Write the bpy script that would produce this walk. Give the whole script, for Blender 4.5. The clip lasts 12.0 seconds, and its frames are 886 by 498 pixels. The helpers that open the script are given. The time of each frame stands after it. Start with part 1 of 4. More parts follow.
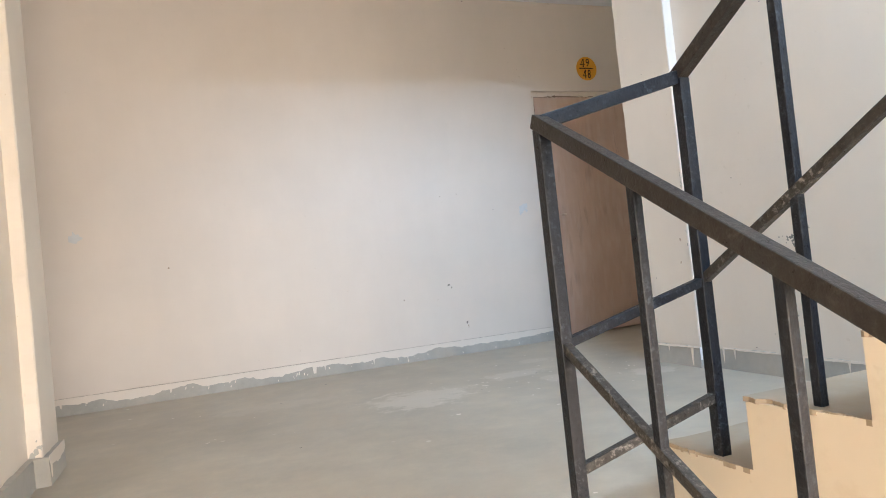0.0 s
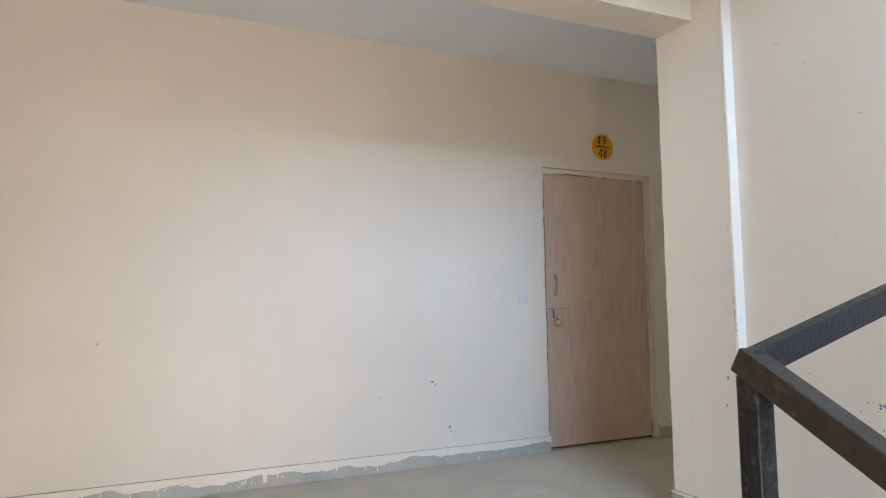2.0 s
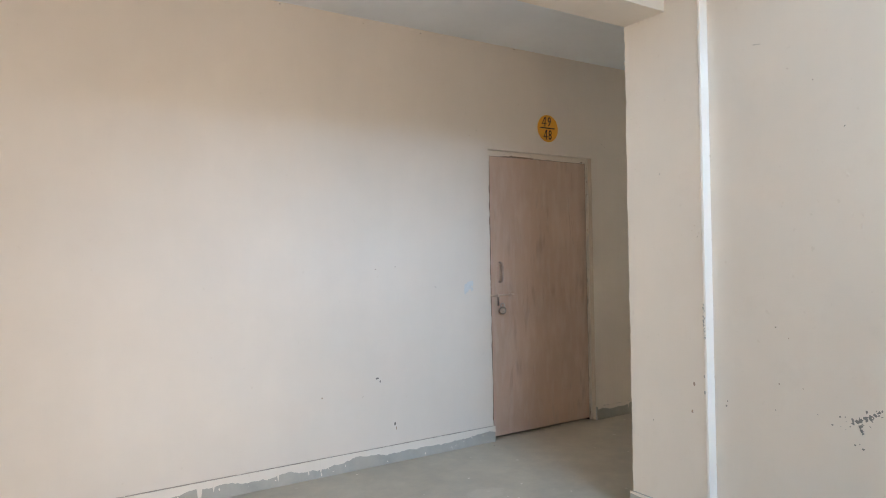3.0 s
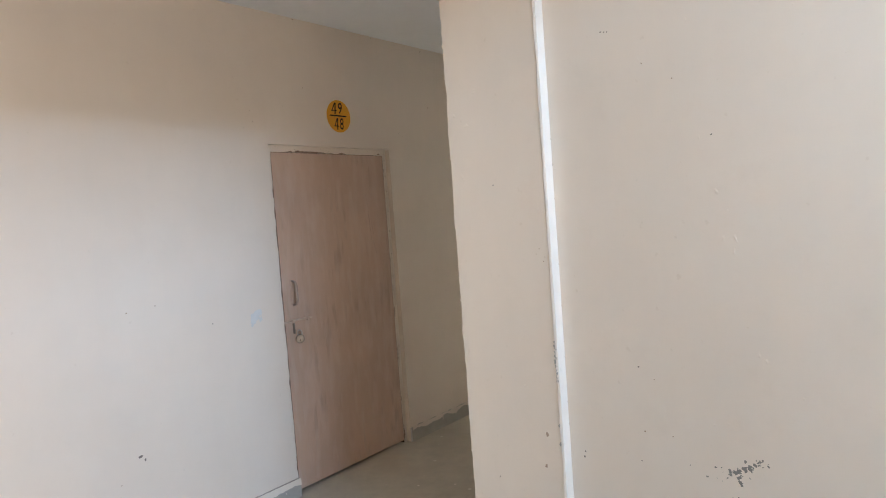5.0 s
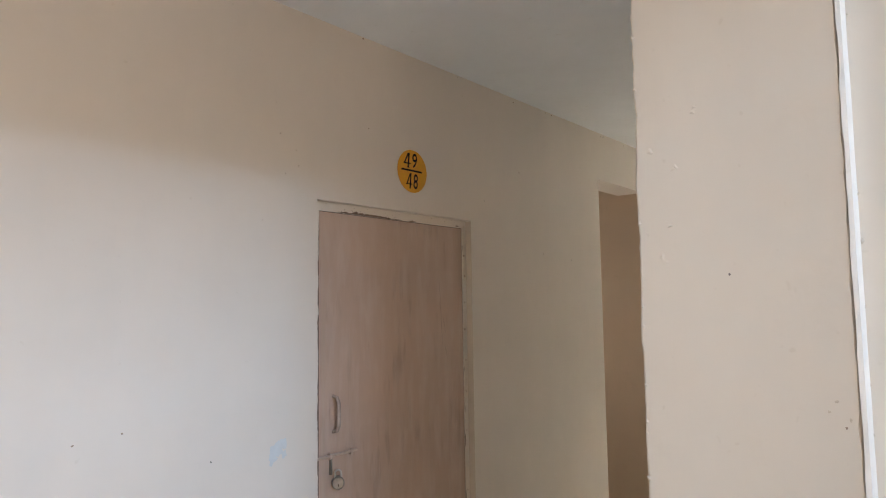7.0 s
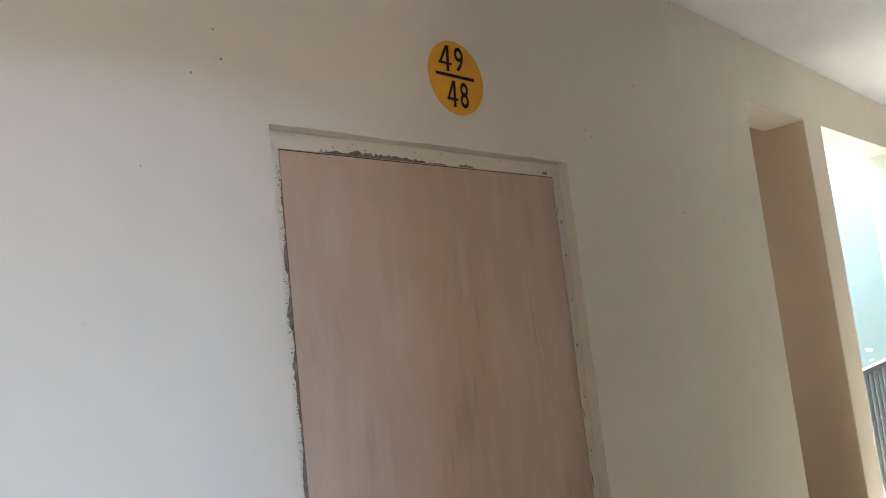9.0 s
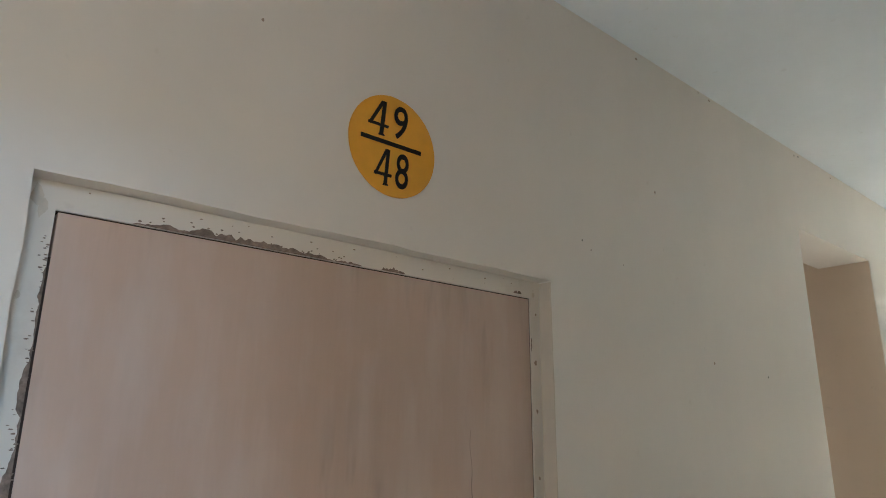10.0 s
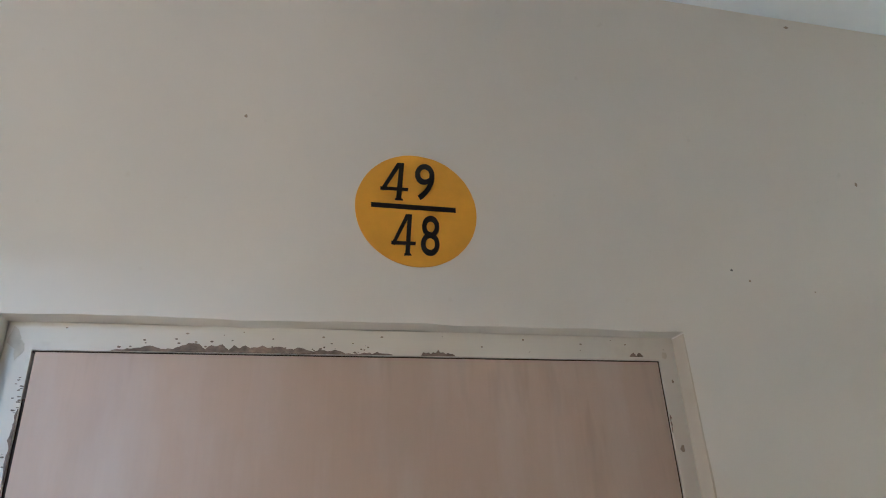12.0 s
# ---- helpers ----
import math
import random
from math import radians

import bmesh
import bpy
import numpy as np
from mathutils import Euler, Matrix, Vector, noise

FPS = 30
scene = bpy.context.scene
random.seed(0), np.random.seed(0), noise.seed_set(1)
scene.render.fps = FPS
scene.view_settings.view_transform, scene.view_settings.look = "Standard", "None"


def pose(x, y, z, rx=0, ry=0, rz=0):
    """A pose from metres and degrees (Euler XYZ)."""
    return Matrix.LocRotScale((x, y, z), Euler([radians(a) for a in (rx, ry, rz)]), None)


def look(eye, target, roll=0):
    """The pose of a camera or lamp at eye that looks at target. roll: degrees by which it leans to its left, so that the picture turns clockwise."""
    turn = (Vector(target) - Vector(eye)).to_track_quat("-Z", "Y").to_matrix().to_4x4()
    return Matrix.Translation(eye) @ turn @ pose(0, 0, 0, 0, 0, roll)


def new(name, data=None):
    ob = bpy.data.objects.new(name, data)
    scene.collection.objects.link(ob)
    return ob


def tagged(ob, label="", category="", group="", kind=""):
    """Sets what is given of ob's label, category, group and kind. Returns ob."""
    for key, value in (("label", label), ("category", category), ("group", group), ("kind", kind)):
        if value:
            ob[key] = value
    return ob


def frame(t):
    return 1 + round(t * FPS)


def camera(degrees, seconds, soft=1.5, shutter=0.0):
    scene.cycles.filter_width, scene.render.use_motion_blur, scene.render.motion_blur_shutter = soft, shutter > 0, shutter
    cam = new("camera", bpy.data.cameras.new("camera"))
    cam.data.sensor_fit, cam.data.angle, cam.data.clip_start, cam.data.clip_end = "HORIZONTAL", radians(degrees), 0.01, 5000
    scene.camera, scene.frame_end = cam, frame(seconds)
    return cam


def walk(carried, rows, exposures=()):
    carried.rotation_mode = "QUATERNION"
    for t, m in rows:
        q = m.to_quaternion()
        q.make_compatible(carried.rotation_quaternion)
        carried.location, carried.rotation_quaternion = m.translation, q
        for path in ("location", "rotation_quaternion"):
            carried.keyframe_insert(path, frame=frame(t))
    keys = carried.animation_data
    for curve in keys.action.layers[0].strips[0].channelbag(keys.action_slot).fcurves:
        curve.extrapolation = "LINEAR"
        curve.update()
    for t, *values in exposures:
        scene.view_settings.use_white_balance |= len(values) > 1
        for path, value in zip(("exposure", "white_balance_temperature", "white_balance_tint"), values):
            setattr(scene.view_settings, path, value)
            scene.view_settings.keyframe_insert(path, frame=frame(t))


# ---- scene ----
cam = camera(67.8, 12.0, soft=1.0)
PATH = [
    (0, (-2.819, -4.834, 0.698), (-2.104, -2.968, 0.752), -5.9),
    (0.5, (-2.731, -4.644, 0.838), (-2.163, -2.726, 0.842), -3.4),
    (1, (-2.787, -4.437, 0.927), (-2.126, -2.553, 1.043), -2.4),
    (1.5, (-2.792, -4.324, 1.036), (-1.986, -2.494, 1.006), -3.2),
    (2, (-2.745, -4.13, 1.078), (-1.916, -2.317, 1.243), -0.8),
    (2.5, (-2.73, -3.941, 1.225), (-1.962, -2.095, 1.26), -0.3),
    (3, (-2.872, -3.794, 1.327), (-1.79, -2.112, 1.349), -1.0),
    (3.5, (-2.718, -3.7, 1.346), (-1.317, -2.279, 1.196), -2.1),
    (3.6, (-2.663, -3.649, 1.353), (-1.205, -2.285, 1.239), -2.7),
    (3.7, (-2.609, -3.624, 1.352), (-1.142, -2.266, 1.291), -2.9),
    (5.3, (-2.408, -2.999, 1.631), (-0.803, -1.811, 1.517), -5.7),
    (5.5, (-2.334, -2.912, 1.619), (-0.73, -1.719, 1.532), -7.9),
    (6, (-2.131, -2.688, 1.597), (-0.689, -1.307, 1.721), -6.7),
    (6.5, (-2.029, -2.442, 1.611), (-0.671, -0.975, 1.684), -4.1),
    (7, (-1.762, -2.118, 1.652), (-0.235, -0.837, 1.819), -0.8),
    (7.2, (-1.732, -1.997, 1.668), (-0.284, -0.633, 1.874), -4.3),
    (8.8, (-0.837, -1.275, 1.663), (0.624, 0.084, 1.805), -6.1),
    (9, (-0.71, -1.21, 1.648), (0.649, 0.243, 1.855), -6.3),
    (9.5, (-0.398, -1.09, 1.725), (0.758, 0.499, 2.099), -5.3),
    (10, (-0.155, -0.962, 1.769), (1.102, 0.505, 2.286), 0.4),
    (10.5, (0.102, -0.889, 1.734), (0.96, 0.783, 2.418), -3.8),
    (11, (0.335, -0.927, 1.78), (0.757, 0.897, 2.482), 0.5),
    (11.5, (0.349, -0.939, 1.785), (0.721, 0.849, 2.602), -2.0),
    (12, (0.332, -0.95, 1.781), (0.795, 0.815, 2.599), -2.9),
]
walk(cam, [(t, look(eye, target, roll)) for t, eye, target, roll in PATH],
     exposures=[(0.0, 0.37, 5850, 11), (1.5, 0.25, 5700, 9), (2.5, 0.20, 5700, 9), (3.5, 0.27, 5970, 11), (6.5, 0.27, 5940, 13), (9.0, 0.40, 5650, 8), (10.0, 0.52, 5200, 4), (10.5, 0.58, 5200, 5), (11.0, 0.70, 5120, 2), (12.0, 0.87, 4950, 5)])

# ---- light ----
world = bpy.data.worlds.new("sky")
scene.world = world
world.use_nodes = True
wn = world.node_tree.nodes
sky = wn.new("ShaderNodeTexSky")
sky.sky_type = "NISHITA"
sky.sun_disc = False
sky.sun_elevation = radians(58)
sky.sun_rotation = radians(180)
wn["Background"].inputs["Strength"].default_value = 0.15
world.node_tree.links.new(sky.outputs[0], wn["Background"].inputs["Color"])

sun_data = bpy.data.lights.new("sun", "SUN")
sun_data.energy, sun_data.angle, sun_data.color = 5.0, radians(0.5), (1.0, 0.90, 0.76)
sun = new("sun", sun_data)
sun.matrix_world = look((0, -20, 32), (0, 0, 0))

# sky above the roofs, through the tall stair window
day_data = bpy.data.lights.new("stair_daylight", "AREA")
day_data.shape, day_data.size, day_data.size_y = "RECTANGLE", 2.4, 1.1
day_data.energy, day_data.color = 226, (0.58, 0.79, 1.0)
day = new("stair_daylight", day_data)
day.matrix_world = look((-1.6, -7.1, 3.95), (-1.6, -6.1, 3.6))

# warm light thrown up from the sunlit ground, through the lower stair window
low_data = bpy.data.lights.new("ground_light", "AREA")
low_data.shape, low_data.size, low_data.size_y = "RECTANGLE", 2.8, 1.6
low_data.energy, low_data.color = 185, (1.0, 0.79, 0.57)
low = new("ground_light", low_data)
low.matrix_world = look((-1.83, -7.08, 0.4), (-1.83, -6.08, 0.65))

# lamp for the sky over the light well, warmed to supply the corridor's bounce
well_data = bpy.data.lights.new("well_daylight", "AREA")
well_data.shape, well_data.size, well_data.size_y = "RECTANGLE", 1.6, 2.0
well_data.energy, well_data.color = 2550, (1.0, 0.90, 0.75)
well = new("well_daylight", well_data)
well.matrix_world = look((4.4, 1.4, 5.4), (4.4, 1.4001, 0.0))

# fill lamp added in an unseen back window to brighten the room behind the doorway
room_data = bpy.data.lights.new("room_fill", "AREA")
room_data.shape, room_data.size, room_data.size_y = "RECTANGLE", 0.58, 1.36
room_data.energy, room_data.color = 2.7, (1.0, 0.94, 0.86)
room = new("room_fill", room_data)
room.matrix_world = look((2.75, 1.4, 1.6), (2.75, 0.4, 1.6))

# fill lamp added at the unseen west corridor end to lift the corridor
end_data = bpy.data.lights.new("west_end_fill", "AREA")
end_data.shape, end_data.size, end_data.size_y = "RECTANGLE", 1.05, 2.2
end_data.energy, end_data.color = 88, (1.0, 0.93, 0.84)
end = new("west_end_fill", end_data)
end.matrix_world = look((-11.1, -0.68, 1.3), (-10.1, -0.68, 1.25))

# ---- materials ----


def nodes_of(name, rough=0.6, metal=0.0):
    m = bpy.data.materials.new(name)
    m.use_nodes = True
    t = m.node_tree
    b = t.nodes["Principled BSDF"]
    b.inputs["Roughness"].default_value = rough
    b.inputs["Metallic"].default_value = metal
    c = t.nodes.new("ShaderNodeTexCoord")
    return m, t, b, c.outputs["Object"]


def noise_of(t, vec, scale, detail=4.0, rough=0.6, stretch=None):
    if stretch:
        mp = t.nodes.new("ShaderNodeMapping")
        mp.inputs["Scale"].default_value = stretch
        t.links.new(vec, mp.inputs["Vector"])
        vec = mp.outputs["Vector"]
    n = t.nodes.new("ShaderNodeTexNoise")
    n.inputs["Scale"].default_value = scale
    n.inputs["Detail"].default_value = detail
    n.inputs["Roughness"].default_value = rough
    t.links.new(vec, n.inputs["Vector"])
    return n.outputs["Fac"]


def ramp_of(t, fac, stops):
    r = t.nodes.new("ShaderNodeValToRGB")
    el = r.color_ramp.elements
    while len(el) < len(stops):
        el.new(0.5)
    for e, (p, c) in zip(el, stops):
        e.position = p
        e.color = (*c, 1) if len(c) == 3 else c
    t.links.new(fac, r.inputs["Fac"])
    return r.outputs["Color"]


def mix_of(t, a, b, fac, mode="MIX"):
    n = t.nodes.new("ShaderNodeMix")
    n.data_type, n.blend_type = "RGBA", mode
    for sock, v in ((n.inputs[0], fac), (n.inputs[6], a), (n.inputs[7], b)):
        if hasattr(v, "is_linked"):
            t.links.new(v, sock)
        elif isinstance(v, tuple):
            sock.default_value = (*v, 1)
        else:
            sock.default_value = v
    return n.outputs[2]


def bump_of(t, b, heights):
    last = None
    for fac, strength, dist in heights:
        n = t.nodes.new("ShaderNodeBump")
        n.inputs["Strength"].default_value = strength
        n.inputs["Distance"].default_value = dist
        t.links.new(fac, n.inputs["Height"])
        if last:
            t.links.new(last, n.inputs["Normal"])
        last = n.outputs["Normal"]
    t.links.new(last, b.inputs["Normal"])


def grey(v):
    return (v, v, v)


def scaled(c, k):
    return tuple(x * k for x in c)


def paint(name, col, rough=0.55, vary=0.05, grime=0.0):
    """Brushed wall paint over hand-trowelled plaster."""
    m, t, b, v = nodes_of(name, rough)
    big = noise_of(t, v, 1.1, 5)
    mid = noise_of(t, v, 9, 4)
    fine = noise_of(t, v, 140, 3)
    c = ramp_of(t, big, [(0.3, scaled(col, 1 - vary)), (0.7, scaled(col, 1 + vary))])
    streak = noise_of(t, v, 3.0, 5, 0.6, (3.0, 3.0, 0.5))
    c = mix_of(t, c, ramp_of(t, streak, [(0.3, grey(0.985)), (0.65, grey(1.0))]), 1.0, "MULTIPLY")
    speck = noise_of(t, v, 26, 2)
    c = mix_of(t, c, ramp_of(t, speck, [(0.24, (0.80, 0.77, 0.72)), (0.30, grey(1.0))]), 0.3, "MULTIPLY")
    if grime:
        g = noise_of(t, v, 4.5, 6, 0.7)
        c = mix_of(t, c, ramp_of(t, g, [(0.56, grey(1.0)), (0.78, (0.66, 0.6, 0.52))]), grime, "MULTIPLY")
    t.links.new(c, b.inputs["Base Color"])
    bump_of(t, b, [(big, 0.25, 0.02), (mid, 0.16, 0.006), (fine, 0.12, 0.0008)])
    return m


CREAM = (0.765, 0.695, 0.622)
M_WALL = paint("cream_wall_paint", CREAM)
M_WALL2 = paint("cream_stair_paint", (0.785, 0.715, 0.625), 0.5, 0.04, 0.12)
# white paint with the bay's blue sky light mixed into the base
M_CEIL = paint("sky_tinted_ceiling_paint", (0.79, 0.815, 0.85), 0.7)
M_WHITE = paint("white_paint", (0.84, 0.83, 0.81), 0.5, 0.03)
M_STRIP = paint("white_strip_paint", (0.80, 0.745, 0.67), 0.5, 0.03, 0.15)
M_SLOP = paint("slopped_wall_paint", (0.80, 0.738, 0.66), 0.5, 0.05)
M_FRAME = paint("cream_frame_paint", (0.77, 0.70, 0.615), 0.42, 0.05, 0.5)
# tan holds the warm bounced light of the spaces behind the openings
M_INNER = paint("warm_bounce_wall_paint", (0.68, 0.535, 0.385), 0.6, 0.05, 0.2)
# darker tan that puts shade on the right door reveal
M_REVEAL = paint("shaded_reveal_paint", (0.60, 0.51, 0.40), 0.7, 0.06, 0.3)
# dark cyan base: sky tint painted in, dimmed against the strong well lamp
M_OUT = paint("sky_tinted_outer_wall", (0.13, 0.178, 0.194), 0.8, 0.06, 0.3)
M_STAIR = paint("cream_stringer_paint", (0.70, 0.635, 0.52), 0.6, 0.08, 0.4)


def concrete(name, col, patch=False):
    m, t, b, v = nodes_of(name, 0.62)
    big = noise_of(t, v, 0.9, 6, 0.65)
    mid = noise_of(t, v, 6, 6, 0.7)
    fine = noise_of(t, v, 90, 4)
    c = ramp_of(t, big, [(0.28, scaled(col, 0.80)), (0.5, col), (0.72, scaled(col, 1.18))])
    c = mix_of(t, c, ramp_of(t, mid, [(0.3, grey(0.84)), (0.55, grey(1.0)), (0.75, grey(1.1))]), 1.0, "MULTIPLY")
    dusty = noise_of(t, v, 2.3, 5, 0.6)
    c = mix_of(t, c, (0.50, 0.44, 0.35), ramp_of(t, dusty, [(0.48, grey(0.0)), (0.75, grey(0.55))]))
    if patch:
        # dried whitewash: scattered drops and one wide spill
        vo = t.nodes.new("ShaderNodeTexVoronoi")
        vo.inputs["Scale"].default_value = 5.5
        t.links.new(v, vo.inputs["Vector"])
        drop = ramp_of(t, vo.outputs["Distance"], [(0.045, grey(0.8)), (0.075, grey(0.0))])
        where = ramp_of(t, noise_of(t, v, 0.7, 2), [(0.45, grey(0.0)), (0.6, grey(1.0))])
        drop = mix_of(t, drop, where, 1.0, "MULTIPLY")
        c = mix_of(t, c, (0.76, 0.73, 0.66), drop)
        for cx, cy, sx, sy, amount in ((-1.72, -1.40, 2.1, 2.6, 0.75), (-1.05, -1.18, 3.2, 5.0, 0.6), (-0.9, -1.5, 4.0, 5.0, 0.5), (-0.45, -1.75, 5.0, 5.0, 0.55), (-2.4, -0.9, 1.6, 5.0, 0.25), (-0.7, -0.8, 5.0, 8.0, 0.4)):
            mp = t.nodes.new("ShaderNodeMapping")
            mp.vector_type = "POINT"
            mp.inputs["Location"].default_value = (-cx * sx, -cy * sy, 0)
            mp.inputs["Scale"].default_value = (sx, sy, 0.0)
            t.links.new(v, mp.inputs["Vector"])
            ln = t.nodes.new("ShaderNodeVectorMath")
            ln.operation = "LENGTH"
            t.links.new(mp.outputs["Vector"], ln.inputs[0])
            ad = t.nodes.new("ShaderNodeMath")
            ad.operation = "MULTIPLY_ADD"
            t.links.new(noise_of(t, v, 6.5, 8, 0.75), ad.inputs[0])
            ad.inputs[1].default_value = 2.4
            t.links.new(ln.outputs["Value"], ad.inputs[2])
            mr = t.nodes.new("ShaderNodeMapRange")
            mr.inputs["From Min"].default_value, mr.inputs["From Max"].default_value = 1.62, 1.86
            mr.inputs["To Min"].default_value, mr.inputs["To Max"].default_value = amount, 0.0
            t.links.new(ad.outputs[0], mr.inputs["Value"])
            c = mix_of(t, c, (0.66, 0.61, 0.53), mr.outputs["Result"])
    t.links.new(c, b.inputs["Base Color"])
    r = ramp_of(t, mid, [(0.3, grey(0.42)), (0.7, grey(0.7))])
    t.links.new(r, b.inputs["Roughness"])
    bump_of(t, b, [(big, 0.2, 0.01), (mid, 0.22, 0.004), (fine, 0.18, 0.001)])
    return m


M_FLOOR = concrete("cement_floor", (0.53, 0.485, 0.40), True)
M_SKIRT = concrete("cement_skirting", (0.45, 0.44, 0.405))
M_TREAD = concrete("dusty_cement_tread", (0.37, 0.295, 0.205))
M_GROUND = concrete("dusty_ground", (0.34, 0.29, 0.22))


def door_paint():
    m, t, b, v = nodes_of("brown_door_laminate", 0.42)
    base = (0.568, 0.415, 0.325)
    streak = noise_of(t, v, 3.0, 5, 0.6, (4.5, 4.5, 0.6))
    fine = noise_of(t, v, 40.0, 4, 0.6, (5.0, 5.0, 0.25))
    big = noise_of(t, v, 1.7, 4)
    c = ramp_of(t, big, [(0.3, scaled(base, 0.9)), (0.7, scaled(base, 1.08))])
    c = mix_of(t, c, ramp_of(t, streak, [(0.3, (0.93, 0.91, 0.89)), (0.5, grey(1.0)), (0.72, (1.03, 1.05, 1.07))]), 0.4, "MULTIPLY")
    c = mix_of(t, c, ramp_of(t, fine, [(0.3, grey(0.988)), (0.7, grey(1.01))]), 1.0, "MULTIPLY")
    # darker drag marks where wet hands and tools have rubbed
    drag = noise_of(t, v, 4.0, 3, 0.6, (5.0, 5.0, 0.8))
    place = noise_of(t, v, 2.6, 2)
    drag = mix_of(t, ramp_of(t, drag, [(0.53, grey(0.0)), (0.66, grey(1.0))]), ramp_of(t, place, [(0.42, grey(0.0)), (0.6, grey(1.0))]), 1.0, "MULTIPLY")
    c = mix_of(t, c, scaled(base, 0.80), drag)
    # pale dust wiped down the middle band
    wipe = noise_of(t, v, 5.0, 3, 0.5, (4.0, 4.0, 0.9))
    c = mix_of(t, c, (0.70, 0.61, 0.56), ramp_of(t, wipe, [(0.46, grey(0.0)), (0.72, grey(0.28))]))
    t.links.new(c, b.inputs["Base Color"])
    t.links.new(ramp_of(t, streak, [(0.3, grey(0.36)), (0.7, grey(0.55))]), b.inputs["Roughness"])
    bump_of(t, b, [(fine, 0.03, 0.0008), (big, 0.1, 0.004)])
    return m


M_DOOR = door_paint()


def plain(name, col, rough=0.5, metal=0.0, vary=0.12, scale=30, dust=None):
    m, t, b, v = nodes_of(name, rough, metal)
    n = noise_of(t, v, scale, 5, 0.65)
    c = ramp_of(t, n, [(0.3, scaled(col, 1 - vary)), (0.7, scaled(col, 1 + vary))])
    if dust:
        d = noise_of(t, v, scale * 0.8, 6, 0.75)
        c = mix_of(t, c, dust, ramp_of(t, d, [(0.55, grey(0.0)), (0.70, grey(0.55))]))
    t.links.new(c, b.inputs["Base Color"])
    bump_of(t, b, [(n, 0.15, 0.001)])
    return m




def old_steel(name, col, dust, amount):
    """Hand-brushed black enamel over square tube: runs, scratches and settled cement dust."""
    m, t, b, v = nodes_of(name, 0.4)
    b.inputs["Specular IOR Level"].default_value = 0.3
    run = noise_of(t, v, 30, 5, 0.65, (2.2, 2.2, 0.5))
    pit = noise_of(t, v, 190, 3, 0.6)
    spot_ = noise_of(t, v, 75, 6, 0.78)
    big = noise_of(t, v, 7, 3)
    c = ramp_of(t, run, [(0.3, scaled(col, 0.75)), (0.7, scaled(col, 1.35))])
    d = mix_of(t, ramp_of(t, spot_, [(0.52, grey(0.0)), (0.66, grey(1.0))]), ramp_of(t, big, [(0.4, grey(0.15)), (0.65, grey(1.0))]), 1.0, "MULTIPLY")
    d = mix_of(t, d, grey(amount), 1.0, "MULTIPLY")
    c = mix_of(t, c, dust, d)
    t.links.new(c, b.inputs["Base Color"])
    t.links.new(ramp_of(t, spot_, [(0.35, grey(0.26)), (0.65, grey(0.5))]), b.inputs["Roughness"])
    bump_of(t, b, [(run, 0.3, 0.002), (pit, 0.8, 0.0016)])
    return m


M_STEEL = old_steel("black_painted_steel", (0.008, 0.0105, 0.016), (0.25, 0.29, 0.35), 0.26)
M_DUSTY = old_steel("dusty_black_steel", (0.034, 0.033, 0.032), (0.38, 0.365, 0.335), 0.8)
M_FILM = old_steel("dust_filmed_black_steel", (0.026, 0.0235, 0.0225), (0.16, 0.145, 0.13), 0.38)
M_GREYRAIL = plain("grey_painted_steel", (0.13, 0.14, 0.155), 0.5)
M_WOOD = plain("bare_brown_wood", (0.24, 0.175, 0.135), 0.8, 0.0, 0.5, 70)
M_BARE = plain("bare_grey_wood", (0.30, 0.255, 0.205), 0.8, 0.0, 0.45, 22)
M_SCRATCH = plain("dark_scratch", (0.38, 0.28, 0.23), 0.6)
M_GAP = plain("dark_gap_fill", (0.045, 0.026, 0.018), 0.8)
M_MARK = plain("dark_scuff", (0.20, 0.18, 0.16), 0.8)
M_SCUFF = plain("grey_scuff", (0.24, 0.235, 0.215), 0.8)
M_MARK2 = plain("brown_speck", (0.38, 0.29, 0.22), 0.8)
M_TAN = plain("tan_smudge", (0.66, 0.575, 0.47), 0.7, 0, 0.1, 60)
M_TOPLINE = plain("dirt_and_shadow_line", (0.47, 0.41, 0.35), 0.8)
M_PALE = plain("pale_plaster_bump", (0.70, 0.62, 0.52), 0.6)
M_BLUE = plain("pale_blue_stain", (0.66, 0.67, 0.67), 0.6, 0, 0.05, 25)
M_YELLOW = plain("yellow_sign_paint", (0.82, 0.385, 0.02), 0.5, 0, 0.06, 18)
M_BLACK = plain("black_sign_paint", (0.010, 0.007, 0.006), 0.85)
M_METAL = plain("worn_steel", (0.55, 0.52, 0.48), 0.35, 0.9, 0.15)
M_PADLOCK = plain("dull_steel_padlock", (0.27, 0.245, 0.215), 0.36, 0.6, 0.3)
M_GRIP = plain("dull_brown_grip", (0.40, 0.315, 0.265), 0.42, 0.1, 0.25)
M_DIRTY = plain("painted_steel_handle", (0.60, 0.48, 0.40), 0.35, 0.2, 0.2)

# ---- building helpers ----


def linked(name, bm, mat, parent=None, label=""):
    me = bpy.data.meshes.new(name)
    bmesh.ops.recalc_face_normals(bm, faces=bm.faces)
    bm.to_mesh(me)
    bm.free()
    for one in (mat if isinstance(mat, (list, tuple)) else [mat]):
        me.materials.append(one)
    ob = new(name, me)
    if parent:
        ob.parent = parent
    if label:
        ob["label"] = label
    return ob


def part(name, bm, mat, parent, label=""):
    return linked(name, bm, mat, parent, label)


